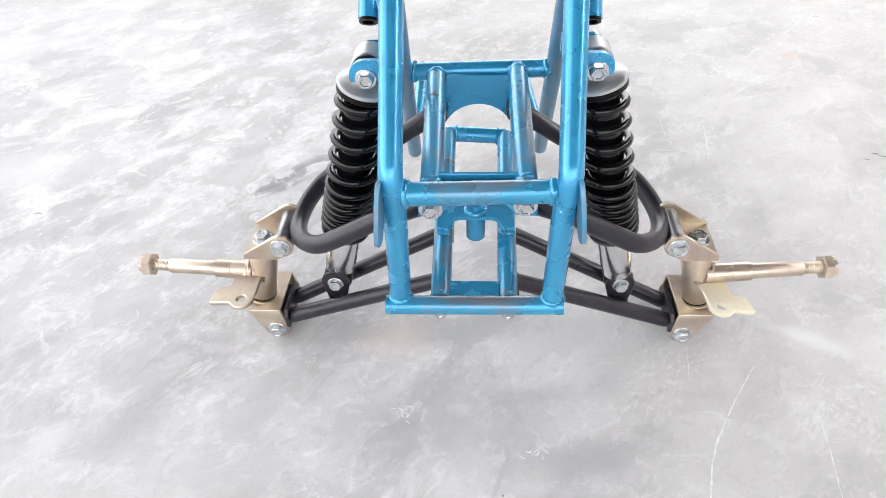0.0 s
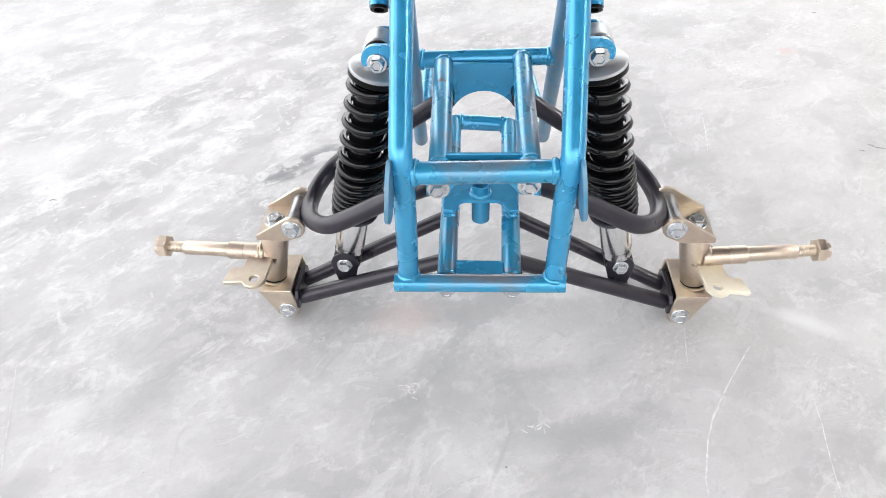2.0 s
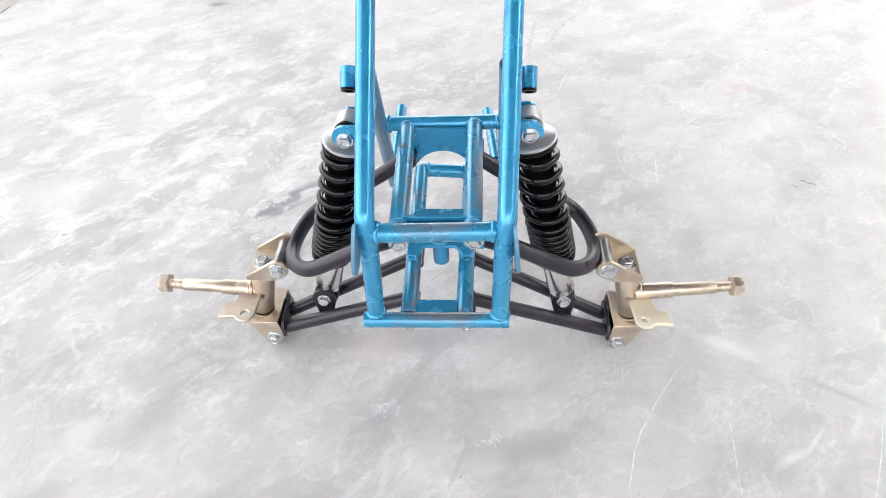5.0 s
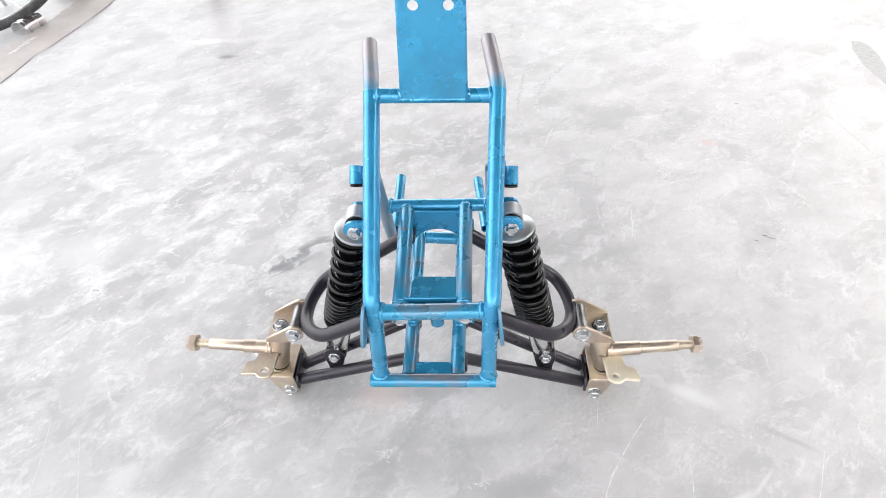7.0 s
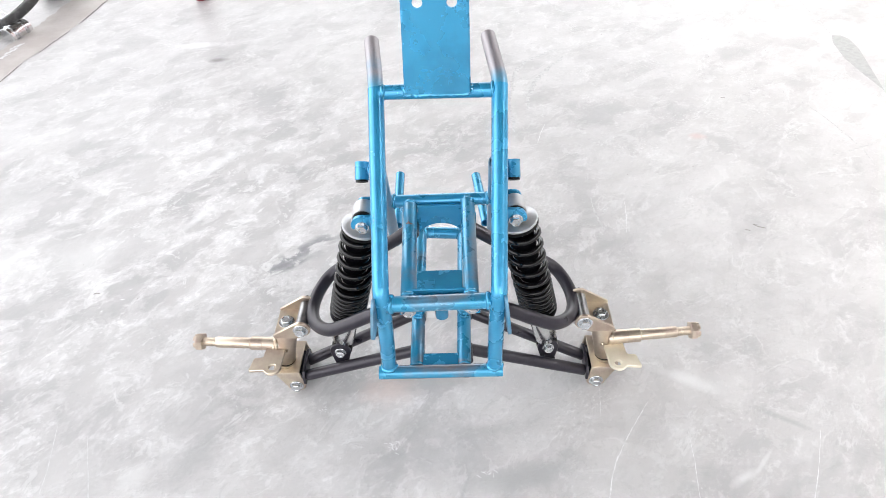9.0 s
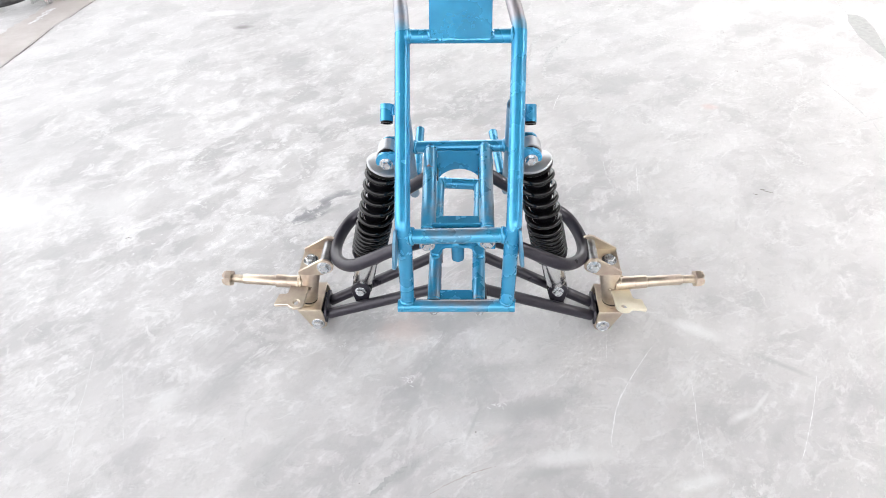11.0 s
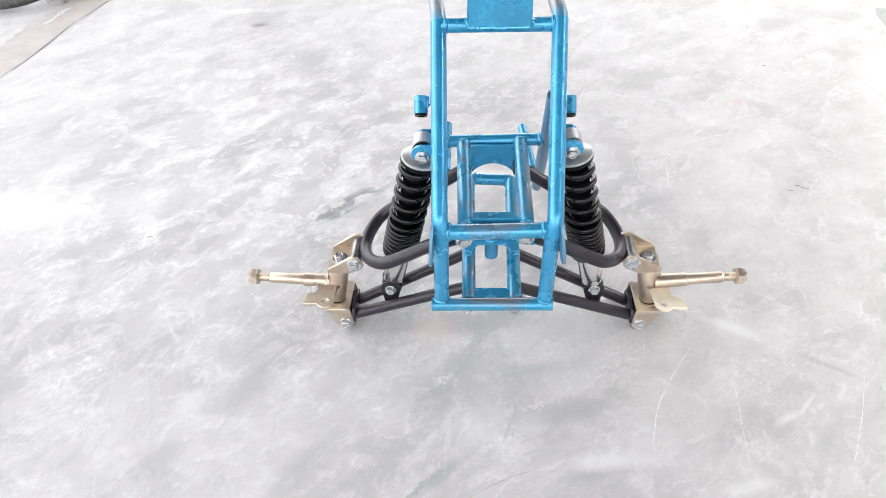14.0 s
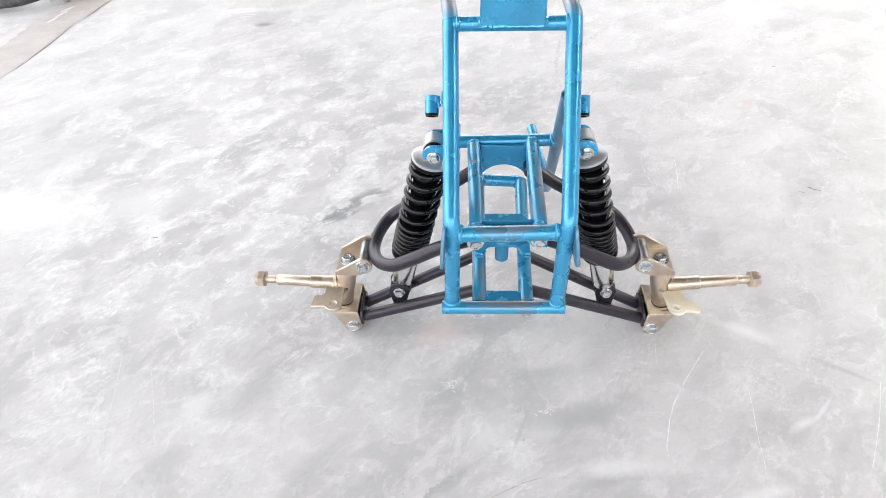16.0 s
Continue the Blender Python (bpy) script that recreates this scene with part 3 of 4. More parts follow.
for s in (-1, 1):
    at = SIDES[s]
    foot, knee, elbow, head = (Vector(at[k]) for k in ("foot", "knee", "elbow", "head"))
    up = part("lower_upright", sweep([foot, knee], R_MAIN, 28), BLUE, chassis)
    part("upright", sweep(filleted([knee - Vector((0, 0.0012, 0.009)), elbow, head], 0.05, 10), R_MAIN + 0.0001, 28), BLUE, chassis)
    rise = (head - elbow).normalized()
    tail = part("tail_tube", sweep(filleted([head - rise * 0.012, head + rise * 0.007, at["tail"]], 0.05, 8), R_MAIN - 0.0003, 28, hollow=True), BARE, chassis, "thinly sprayed grey tube end")
    bead(along(foot, knee, 0.03), knee - foot, R_MAIN, up, 0.0030, seed=3 + s)
    bead(along(MID_A, MID_B, 0.5 + s * (0.447 if s < 0 else 0.434)), (1, 0, 0), R_MAIN - 0.0004, mid, 0.0034, seed=5 + s)
    bead((head.x - s * 0.0105, 0.132, 0.5399), (1, 0, 0), R_SLIM, top, 0.0026, seed=7 + s)

    strut_a, strut_b = at["strut"]
    # the strut's greyer paint also carries the shade it stands in
    strut = part("rear_strut", sweep([strut_a, strut_b], R_SLIM - 0.0002, 24, hollow=True), GREY_BLUE, chassis, "greyed thinly painted rear strut, its shade put into the colour")
    bead((-0.0765 if s < 0 else 0.0805, 0.1583 if s < 0 else 0.1523, 0.3216 if s < 0 else 0.3282), (1, 0, 0), R_SLIM, strut, 0.0028, seed=9 + s)
    # side gusset between upright and strut
    part("side_gusset", plate([(0.082, 0.452), (0.0, 0.402), (0.006, 0.382), (0.112, 0.392)], 0.003, basis((at["plane"] - 0.0015, 0, 0), (0, 1, 0), (0, 0, 1))), BLUE, chassis)

    rail_a, rail_b = at["rail"]
    rail = part("top_rail", sweep([rail_a, rail_b], R_MAIN, 28), PATCHY_BLUE, chassis)
    run = Vector(rail_b) - Vector(rail_a)
    bead(along(rail_a, rail_b, 0.045), run, R_MAIN - 0.0008, rail, 0.0025, seed=11 + s)
    bead(along(rail_a, rail_b, 0.965), run, R_MAIN - 0.0008, rail, 0.0028, seed=13 + s)
    low_a, low_b = at["low"]
    low = part("bottom_rail", sweep([low_a, low_b], R_MAIN - 0.0002, 28), PATCHY_BLUE, chassis)
    bead(along(low_a, low_b, 0.010), Vector(low_b) - Vector(low_a), R_MAIN - 0.0008, low, 0.0020, seed=15 + s)
    bead((low_b[0] - s * 0.0118, 0.2375, low_b[2]), (1, 0, 0), R_SLIM, lowrear, 0.0025, seed=17 + s)

    part("rear_stub", sweep(at["stub"], 0.0096, 20, hollow=True), BLUE, chassis)
    tab = part("side_tab", side_tab(*at["tab"], s), GREY_BLUE, chassis, "greyed thinly painted hanging tab")
    seam(along(*at["tab"], 0.10) + Vector((-s * 0.002, 0.013, 0.004)), along(*at["tab"], 0.55) + Vector((-s * 0.004, 0.012, 0.004)), tab, 0.0024, 23 + s, 10)

    # short open sleeve on the outside of the upright
    low_end, high_end = (Vector(p) for p in at["sleeve"])
    sleeve = part("sleeve", sweep([low_end, high_end], 0.0108, 24, hollow=True, wall=0.0025), BLUE, chassis)
    # a dark plug fills the sleeve and stands out at its low end
    part("sleeve_dark_end", sweep([along(low_end, high_end, -0.12), along(low_end, high_end, 0.97)], 0.0098, 20, hollow=True, wall=0.0035), RUBBER, sleeve, "dark plug in the sleeve's end")
    part("sleeve_tab", plate([(-0.008, -0.006), (0.010, -0.006), (0.010, 0.010), (-0.008, 0.010)], 0.020, basis((s * 0.0920 if s < 0 else 0.0985, 0.1000, 0.4260), (0, 1, 1), (0, -1, 1)) @ Matrix.Rotation(radians(90), 4, "Y") @ Matrix.Rotation(radians(90), 4, "Z")), BLUE, sleeve)
    seam((low_end.x - s * 0.0105, low_end.y + 0.004, low_end.z + 0.009), (high_end.x - s * 0.0105, high_end.y - 0.004, high_end.z + 0.001), sleeve, 0.0028, 21 + s, 8)

    # shock mount tabs
    mx, my, mz = at["mount"]
    for y, r in ((0.0125, 0.0155), (0.0595, 0.0120)):
        ring = arc(abs(mx) + 0.0005, mz + 0.0005, r, -25, 90, 12)
        part("shock_mount", plate([(s * x, z) for x, z in [(0.084, mz - 0.006), *ring, (0.084, mz + 0.0005 + r)]], 0.0055, basis((0, y + my, 0), (1, 0, 0), (0, 0, 1))), BLUE, chassis)


def on_tube(a, b, r, f, angle, lift=0.0):
    """A point on a tube's skin: f along it, angle round it from the sky side."""
    a, b = Vector(a), Vector(b)
    way = (b - a).normalized()
    side = way.cross(Vector((0, 0, 1))).normalized()
    up = side.cross(way)
    return a.lerp(b, f) + (r + lift) * (math.cos(angle) * up + math.sin(angle) * side)


def spatter(a, b, r, parent, count, seed):
    """Weld spatter and paint pimples strewn on a tube."""
    rnd = random.Random(seed)
    bm = bmesh.new()
    for k in range(count):
        at = on_tube(a, b, r, rnd.random() ** 1.3, rnd.uniform(-1.3, 1.3))
        got = bmesh.ops.create_icosphere(bm, subdivisions=1, radius=rnd.uniform(0.0004, 0.0010))
        bmesh.ops.transform(bm, matrix=Matrix.Translation(at), verts=got["verts"])
    tagged(part("weld_spatter", bm, BLUE, parent), kind="stuff")


def skin_patch(a, b, r, f0, f1, g0, g1, bm, n=4):
    """A thin patch that follows a tube's skin."""
    rows = [[bm.verts.new(on_tube(a, b, r, f0 + (f1 - f0) * i / n, g0 + (g1 - g0) * j / n, 0.00015)) for j in range(n + 1)] for i in range(n + 1)]
    for i in range(n):
        for j in range(n):
            bm.faces.new((rows[i][j], rows[i][j + 1], rows[i + 1][j + 1], rows[i + 1][j]))


uprights = [ob for ob in chassis.children if ob.name.startswith("upright")]
rails = [ob for ob in chassis.children if ob.name.startswith("top_rail")]
lowers = [ob for ob in chassis.children if ob.name.startswith("lower_upright")]
for n, s in enumerate((-1, 1)):
    spatter(SIDES[s]["elbow"], SIDES[s]["head"], R_MAIN, uprights[n], 8, 300 + n)
    spatter(SIDES[s]["rail"][1], SIDES[s]["rail"][0], R_MAIN, rails[n], 9, 310 + n)
spatter(MID_A, MID_B, R_MAIN, mid, 7, 320)
spatter((-0.0795, -0.0755, 0.325), (-0.0790, -0.0745, 0.300), R_MAIN + 0.0004, lowers[0], 46, 332)
seam((0.0795, -0.0845, 0.3190), (0.0810, -0.0850, 0.3050), mid, 0.0024, 333, 4)
# two columns of illegible print on one upright, kept as bars
ink = bmesh.new()
line_a, line_b = SIDES[-1]["elbow"], SIDES[-1]["head"]
for k, (f, size, g) in enumerate([(0.375, 0.010, 0.60), (0.352, 0.012, 0.60), (0.340, 0.007, 0.60), (0.385, 0.008, 0.34), (0.368, 0.006, 0.34), (0.350, 0.010, 0.36), (0.325, 0.006, 0.36), (0.305, 0.005, 0.36), (0.20, 0.006, 0.45), (0.12, 0.005, 0.2)]):
    skin_patch(line_a, line_b, R_MAIN + 0.0001, f, f + size, -g, -g + (0.11 if k < 3 else 0.06), ink)
tagged(part("printed_bars", ink, INK, uprights[0], "small dark illegible print"), kind="stuff")
rust = bmesh.new()
rail_a, rail_b = SIDES[-1]["rail"]
skin_patch(rail_a, rail_b, R_MAIN, 0.705, 0.722, -0.45, 0.10, rust)
skin_patch(rail_a, rail_b, R_MAIN, 0.716, 0.738, -0.22, -0.05, rust)
skin_patch(rail_a, rail_b, R_MAIN, 0.700, 0.712, 0.10, 0.42, rust)
part("rust_chip", rust, RUST, rails[0], "brown chip in the paint")

# arched gussets that carry the upper pivots
for x, y, z in ((0.0015, -0.0545, 0.0005), (0.0015, 0.1395, -0.0010)):
    arch = arc(0, 0.256 if y < 0 else 0.247, 0.044, 30, 150, 14)
    part("arched_gusset", plate([(0.038, 0.329), (-0.038, 0.329), (-0.038, 0.314), (-0.060, 0.310), (-0.060, 0.276), *reversed(arch), (0.060, 0.276), (0.060, 0.310), (0.038, 0.314)], 0.004, basis((x, y, z), (1, 0, 0), (0, 0, 1))), BLUE, chassis)
# lower plates
part("front_bridge_plate", plate([(-0.030, -0.0755), (0.026, -0.0755), (0.026, -0.049), (-0.030, -0.049)], 0.004, Matrix.Translation((0, 0, 0.1685))), BLUE, chassis)
bridge = part("steering_bridge_plate", plate([(-0.0470, 0.0150), (-0.0350, 0.0125), (-0.0290, 0.0265), (-0.0265, 0.0315), (-0.0215, 0.0340), (0.0185, 0.0340), (0.0235, 0.0315), (0.0260, 0.0265), (0.0330, 0.0125), (0.0450, 0.0150), (0.0450, 0.105), (0.034, 0.117), (-0.036, 0.117), (-0.0470, 0.105)], 0.006, Matrix.Translation((0, 0, 0.1905)), [(-0.001, 0.0475, 0.0105)]), BLUE, chassis)
part("column_bush", sweep([(-0.001, 0.0475, 0.155), (-0.001, 0.0475, 0.211)], 0.0118, 28, hollow=True, wall=0.003), BLUE, chassis)
bead((-0.001, 0.0475, 0.1975), (0, 0, 1), 0.0128, bridge, 0.0034, seed=31)
for s in (-1, 1):
    seam((s * 0.0345 - 0.0010, 0.0115, 0.1910), (s * 0.0460 - 0.0010, 0.0140, 0.1885), bridge, 0.0027, 35 + s, 8)
    seam((s * 0.0340 - 0.0010, 0.0110, 0.1885), (s * 0.0285 - 0.0013, 0.0250, 0.1910), bridge, 0.0019, 45 + s, 8)

# tall channel plate with two holes
lean = Vector((0.012, 0.0, 1)).normalized()
across = Vector((1, 0, -0.012)).normalized()
panel_at = Vector((0.0070, 0.1205, 0.5420))
panel = part("mounting_plate", plate([(-0.0455, 0), (0.0455, 0), (0.0425, 0.1495), (-0.0425, 0.1495)], 0.003, basis(panel_at, across, lean), [(-0.0222, 0.130, 0.0068), (0.0222, 0.130, 0.0068)]), BLUE, chassis, "flat blue plate with folded edges and two holes")
for s in (-1, 1):
    a = panel_at + across * (s * 0.0453) + lean * 0.010
    b = panel_at + across * (s * 0.0425) + lean * 0.1518
    part("folded_edge", plate([(0.0, 0), (0.008, 0), (0.008, (b - a).length), (0.0, (b - a).length)], 0.003, basis(a - across * 0.0015 - Vector((0, 0.001, 0)), (0, 1, 0), b - a)), BLUE, panel)
    seam(panel_at + across * (s * 0.0455) + lean * 0.001, panel_at + across * (s * 0.0480) + lean * 0.010 + Vector((0, 0.004, 0)), panel, 0.0034, 47 + s, 8)
seam(panel_at + across * -0.0440 + Vector((0, -0.001, -0.001)), panel_at + across * 0.0440 + Vector((0, -0.001, -0.001)), panel, 0.0030, 41, 26)


# ---- shock absorbers ----
def shock(s):
    a = Vector((-0.1825, 0.0385, 0.0945)) if s < 0 else Vector((0.1830, 0.0340, 0.0965))
    b = Vector((-0.1068, 0.0355, 0.3970)) if s < 0 else Vector((0.1145, 0.0365, 0.4000))
    way = (b - a).normalized()
    body = part("shock_absorber", lathe(a + way * 0.010, b, [(0, 0.010), (0.001, 0.0180), (0.014, 0.0188), (0.016, 0.0198), (0.072, 0.0200), (0.078, 0.0190), (0.080, 0.006), (0.26, 0.006)], 28), CHROME, chassis, "black coil-over shock absorber with chrome lower body")
    part("spring_seat", lathe(a + way * 0.080, b, [(0, 0.018), (0.001, 0.029), (0.004, 0.030), (0.006, 0.029), (0.008, 0.018)], 28), BLACK, body)
    part("dust_cover", lathe(a + way * 0.135, b, [(0, 0.015), (0.002, 0.0197), (0.143, 0.0210), (0.145, 0.015)], 32), SPRING, body, "black cylindrical dust cover")
    # progressive spring, wide pitch above and tight below
    pitches = [0.0225] * 5 + [0.014] + [0.0088] * 6
    total = sum(pitches)
    span = 0.279 - 0.092
    side = way.orthogonal().normalized()
    up = way.cross(side)
    pts, done = [], 0.0
    for n, p in enumerate(pitches):
        for k in range(20):
            f = k / 20
            ang = 2 * math.pi * (n + f) * s
            h = 0.279 - (done + p * f) / total * span
            pts.append(a + way * h + 0.0267 * (math.cos(ang) * side + math.sin(ang) * up))
        done += p
    part("coil_spring", sweep(pts, 0.0047, 14), SPRING, body, "glossy black coil spring, tight at the foot")
    part("top_cap", lathe(a + way * 0.2865, b, [(-0.001, 0.012), (-0.001, 0.0306), (0.0022, 0.0308), (0.0032, 0.0300), (0.0036, 0.0285), (0.0046, 0.0270), (0.007, 0.014), (0.018, 0.012)], 32), ALLOY, body, "silver alloy cap")
    part("cap_ring", lathe(a + way * 0.2785, b, [(0, 0.022), (0.0, 0.0295), (0.001, 0.0306), (0.0060, 0.0308), (0.0070, 0.0300), (0.0070, 0.022)], 32), RUBBER, body)
    part("top_eye", lathe(b + Vector((0, -0.0125, -0.001)), b + Vector((0, 1, -0.001)), [(0, 0.0135), (0, 0.0162), (0.0015, 0.0174), (0.026, 0.0174), (0.0275, 0.0162), (0.0275, 0.0135)], 32), ALLOY, body, "silver upper eye")
    part("rubber_bush", lathe(b + Vector((0, -0.0180, 0)), b + Vector((0, 1, 0)), [(0, 0.007), (0, 0.0145), (0.0012, 0.0158), (0.0035, 0.0158), (0.0042, 0.0142), (0.0075, 0.0142), (0.0075, 0.007)], 28), RUBBER, body)
    part("lower_eye", lathe(Vector((a.x, 0.0235, a.z)), Vector((a.x, 1, a.z)), [(0, 0.008), (0, 0.0175), (0.002, 0.0188), (0.025, 0.0188), (0.027, 0.0175), (0.027, 0.008)], 28), RUBBER, body)
    bolt((b.x, SIDES[s]["mount"][1] + 0.007, b.z - 0.002), (0, -1, 0), body, 0.0082, 0.0105)
    bolt((s * 0.1840, 0.0195, a.z), (0, -1, 0), body, 0.0082, 0.0104)
    return body


# ---- wishbones ----
def upper_arm(s):
    pts = [(0.052, -0.046, 0.282), (0.108, -0.031, 0.2475), (0.152, -0.027, 0.2207), (0.190, -0.018, 0.1975), (0.220, 0.014, 0.179), (0.2315, 0.056, 0.172), (0.221, 0.102, 0.178), (0.192, 0.125, 0.1963), (0.105, 0.121, 0.2495), (0.052, 0.127, 0.282)]
    pts = [(x - 0.006 * min(1.0, max(0.0, (x - 0.05) / 0.14)), y + (0.002 if s < 0 else 0.0045), z + (-0.001 if s < 0 else 0.001)) for x, y, z in pts]
    arm = part("upper_wishbone", sweep(spline([(s * x, y, z) for x, y, z in pts], 7), 0.0112, 20), BLACK, chassis, "satin black bent-tube upper wishbone")
    ox, oz = (0.2400, 0.1680) if s < 0 else (0.2380, 0.1725)
    part("outer_bush", lathe((s * ox, 0.0135, oz), (s * ox, 1, oz), [(0, 0.008), (0, 0.0098), (0.001, 0.0106), (0.054, 0.0106), (0.055, 0.0098), (0.055, 0.008)], 24), BUSH, arm, "dull steel bush")
    for y0 in (-0.054, 0.112):
        part("pivot_bush", lathe((s * 0.0465, y0, SIDES[s]["pivot"][2]), (s * 0.0465, 1, SIDES[s]["pivot"][2]), [(0, 0.008), (0, 0.0115), (0.030, 0.0115), (0.030, 0.008)], 20), BLACK, arm)
    bolt(SIDES[s]["pivot"], (0, -1, 0), arm, 0.0086, 0.0122)
    return arm


def lower_arm(s):
    f0, f1 = (s * 0.252, 0.016, 0.033), (s * 0.044, -0.013, 0.136)
    r0, r1 = (s * 0.255, 0.051, 0.0315), (s * 0.043, 0.071, 0.138)
    arm = part("lower_wishbone", sweep([f0, f1], 0.0103, 18), BLACK, chassis, "satin black straight-tube lower wishbone")
    part("rear_tube", sweep([r0, r1], 0.0103, 18), BLACK, arm)
    part("end_plate", plate([(0.003, 0.022), (0.070, 0.022), (0.070, 0.042), (0.062, 0.050), (0.010, 0.050), (0.003, 0.042)], 0.005, basis((s * 0.2575 - 0.0025, 0, 0), (0, 1, 0), (0, 0, 1))), BLACK, arm)
    part("outer_bush", lathe((s * 0.275, 0.006, 0.0176), (s * 0.275, 1, 0.0176), [(0, 0.007), (0, 0.012), (0.073, 0.012), (0.073, 0.007)], 18), BLACK, arm)
    for y0 in (-0.04, 0.052):
        part("pivot_bush", lathe((s * 0.040, y0, 0.140), (s * 0.040, 1, 0.140), [(0, 0.007), (0, 0.0108), (0.032, 0.0108), (0.032, 0.007)], 18), BLACK, arm)
    bolt((s * 0.040 - 0.002, -0.050, 0.124), (0, -1, 0), arm, 0.0085, 0.0115)
    # cradle of the shock's foot
    part("shock_cradle", plate([(-0.012, 0.004), (0.012, 0.004), (0.012, 0.056), (-0.012, 0.056)], 0.004, basis((s * 0.186, 0.0, 0.069), (s, 0, -0.5 * 1), (0, 1, 0))), BLACK, arm)
    for y in (0.0235, 0.0535):
        lug = [(-0.012, -0.026), (0.013, -0.032), *arc(0, 0, 0.0185, -15, 195, 14)]
        part("cradle_lug", plate([(s * x, z) for x, z in lug], 0.0038, basis((s * 0.184, y, 0.0950), (1, 0, 0), (0, 0, 1))), BLACK, arm)
    return arm


def castle(at, way, r=0.0162, bore=0.0076):
    """A hex nut with a slotted crown, as one body."""
    bm = bmesh.new()
    side = way.orthogonal().normalized()
    up = way.cross(side)
    n = 72

    def hexed(a):
        return r * math.cos(math.pi / 6) / math.cos((a + math.pi / 6) % (math.pi / 3) - math.pi / 6)

    def ring(f):
        out = []
        for k in range(n):
            a = 2 * math.pi * k / n
            h, rr = f(k, a)
            out.append(bm.verts.new(at + way * h + rr * (math.cos(a) * side + math.sin(a) * up)))
        return out

    def crown(k):
        return 0.0158 if k % 12 not in (5, 6, 7) else 0.0110

    rings = [ring(lambda k, a: (0, bore)), ring(lambda k, a: (0, hexed(a) * 0.93)), ring(lambda k, a: (0.001, hexed(a))), ring(lambda k, a: (0.0104, hexed(a))),
             ring(lambda k, a: (0.0110, 0.0132)), ring(lambda k, a: (crown(k), 0.0128)), ring(lambda k, a: (crown(k), bore)), ring(lambda k, a: (0.008, bore))]
    for p, q in zip(rings, rings[1:]):
        for k in range(n):
            bm.faces.new((p[k], p[(k + 1) % n], q[(k + 1) % n], q[k]))
    return bm


# ---- steering knuckles ----
def knuckle(s):
    k0, k1 = (Vector((-0.2935, 0.0330, 0.0560)), Vector((-0.2712, 0.0395, 0.1535))) if s < 0 else (Vector((0.2917, 0.0330, 0.0560)), Vector((0.2700, 0.0405, 0.1550)))
    drop = -0.0030 if s < 0 else -0.0005
    ox, oz = (0.2400, 0.1680) if s < 0 else (0.2380, 0.1725)
    pin = part("steering_knuckle", lathe(k0, k1, [(0.0050, 0.010), (0.0050, 0.0170), (0.0062, 0.0179), (0.094, 0.0179), (0.0955, 0.0169), (0.0955, 0.010)], 36), GOLD, chassis, "yellow zinc-plated steering knuckle with stub axle")
    part("seal_ring", lathe(k0, k1, [(0.0034, 0.010), (0.0034, 0.0178), (0.0042, 0.0182), (0.0050, 0.0178), (0.0050, 0.012)], 28), RUBBER, pin)
    part("thrust_washer", lathe(k0, k1, [(0.0, 0.010), (0.0, 0.0200), (0.0034, 0.0200), (0.0034, 0.010)], 28), GOLD, pin)
    # upper bracket: a web on the kingpin and two upright cheeks that hold the wishbone's bush
    web = [(0.252, 0.0088), (0.289, 0.0088), (0.289, 0.0735), (0.252, 0.0735)]
    part("upper_bracket", plate([(s * x, y) for x, y in web], 0.005, Matrix.Translation((0, 0, 0.1525 + drop))), GOLD, pin)
    for y in (0.0085, 0.0690):
        cheek = [(0.290, 0.1505 + drop), (0.290, 0.1575 + drop), *arc(ox, oz, 0.0162, 65, 250, 14), (0.250, 0.1495 + drop)]
        part("bracket_cheek", plate([(s * x, z) for x, z in cheek], 0.005, basis((0, y + 0.005, 0), (1, 0, 0), (0, 0, 1))), GOLD, pin)
    bolt((s * 0.2715, 0.0385, 0.1575 + drop), (0, 0, 1), pin, 0.0098, 0.0135)
    bolt((s * ox, 0.0085, oz), (0, -1, 0), pin, 0.0095, 0.0130)
    bolt((s * ox, 0.0740, oz), (0, 1, 0), pin, 0.0090, 0.0120)
    # lower bracket, an inverted channel that stands on the floor
    lweb = [(0.2635, 0.004), (0.309, 0.004), (0.312, 0.014), (0.312, 0.068), (0.309, 0.078), (0.2635, 0.078)]
    part("lower_bracket", plate([(s * x, y) for x, y in lweb], 0.0045, Matrix.Translation((0, 0, 0.0510))), GOLD, pin)
    for y in (0.0045, 0.0775):
        cheek = [(0.2635, 0.0512), (0.308, 0.0512), (0.291, 0.012), *arc(0.2755, 0.0176, 0.0176, -20, -175, 12)]
        part("bracket_cheek", plate([(s * x, z) for x, z in cheek], 0.0045, basis((0, y + 0.0045, 0), (1, 0, 0), (0, 0, 1))), GOLD, pin)
    bolt((s * 0.2745, 0.0045, 0.0176), (0, -1, 0), pin, 0.0095, 0.0130)
    # steering arm with its eye
    out = [(0.280, 0.018), *arc(0.2965, -0.0205, 0.0152, 165, 325, 14), (0.3115, -0.0270), (0.3350, -0.0278), (0.3372, -0.0255), (0.3328, -0.0015), (0.3305, 0.0005), (0.3195, 0.0008), (0.3168, 0.0035), (0.3150, 0.030)]
    tilt = Matrix.Translation((s * 0.2965, -0.0205 if s < 0 else -0.0230, 0.1005 if s < 0 else 0.0985)) @ Matrix.Rotation(radians(7 if s > 0 else 0), 4, (-0.7, 0.7, 0)) @ Matrix.Translation((-s * 0.2965, 0.0205, 0))
    part("steering_arm", plate([(s * x, y) for x, y in out], 0.006, tilt, [(s * 0.2965, -0.0205, 0.0058)], 0.0012), LIT_ZINC if s > 0 else GOLD, pin, "cream steering arm, sky gleam put into its colour" if s > 0 else "")
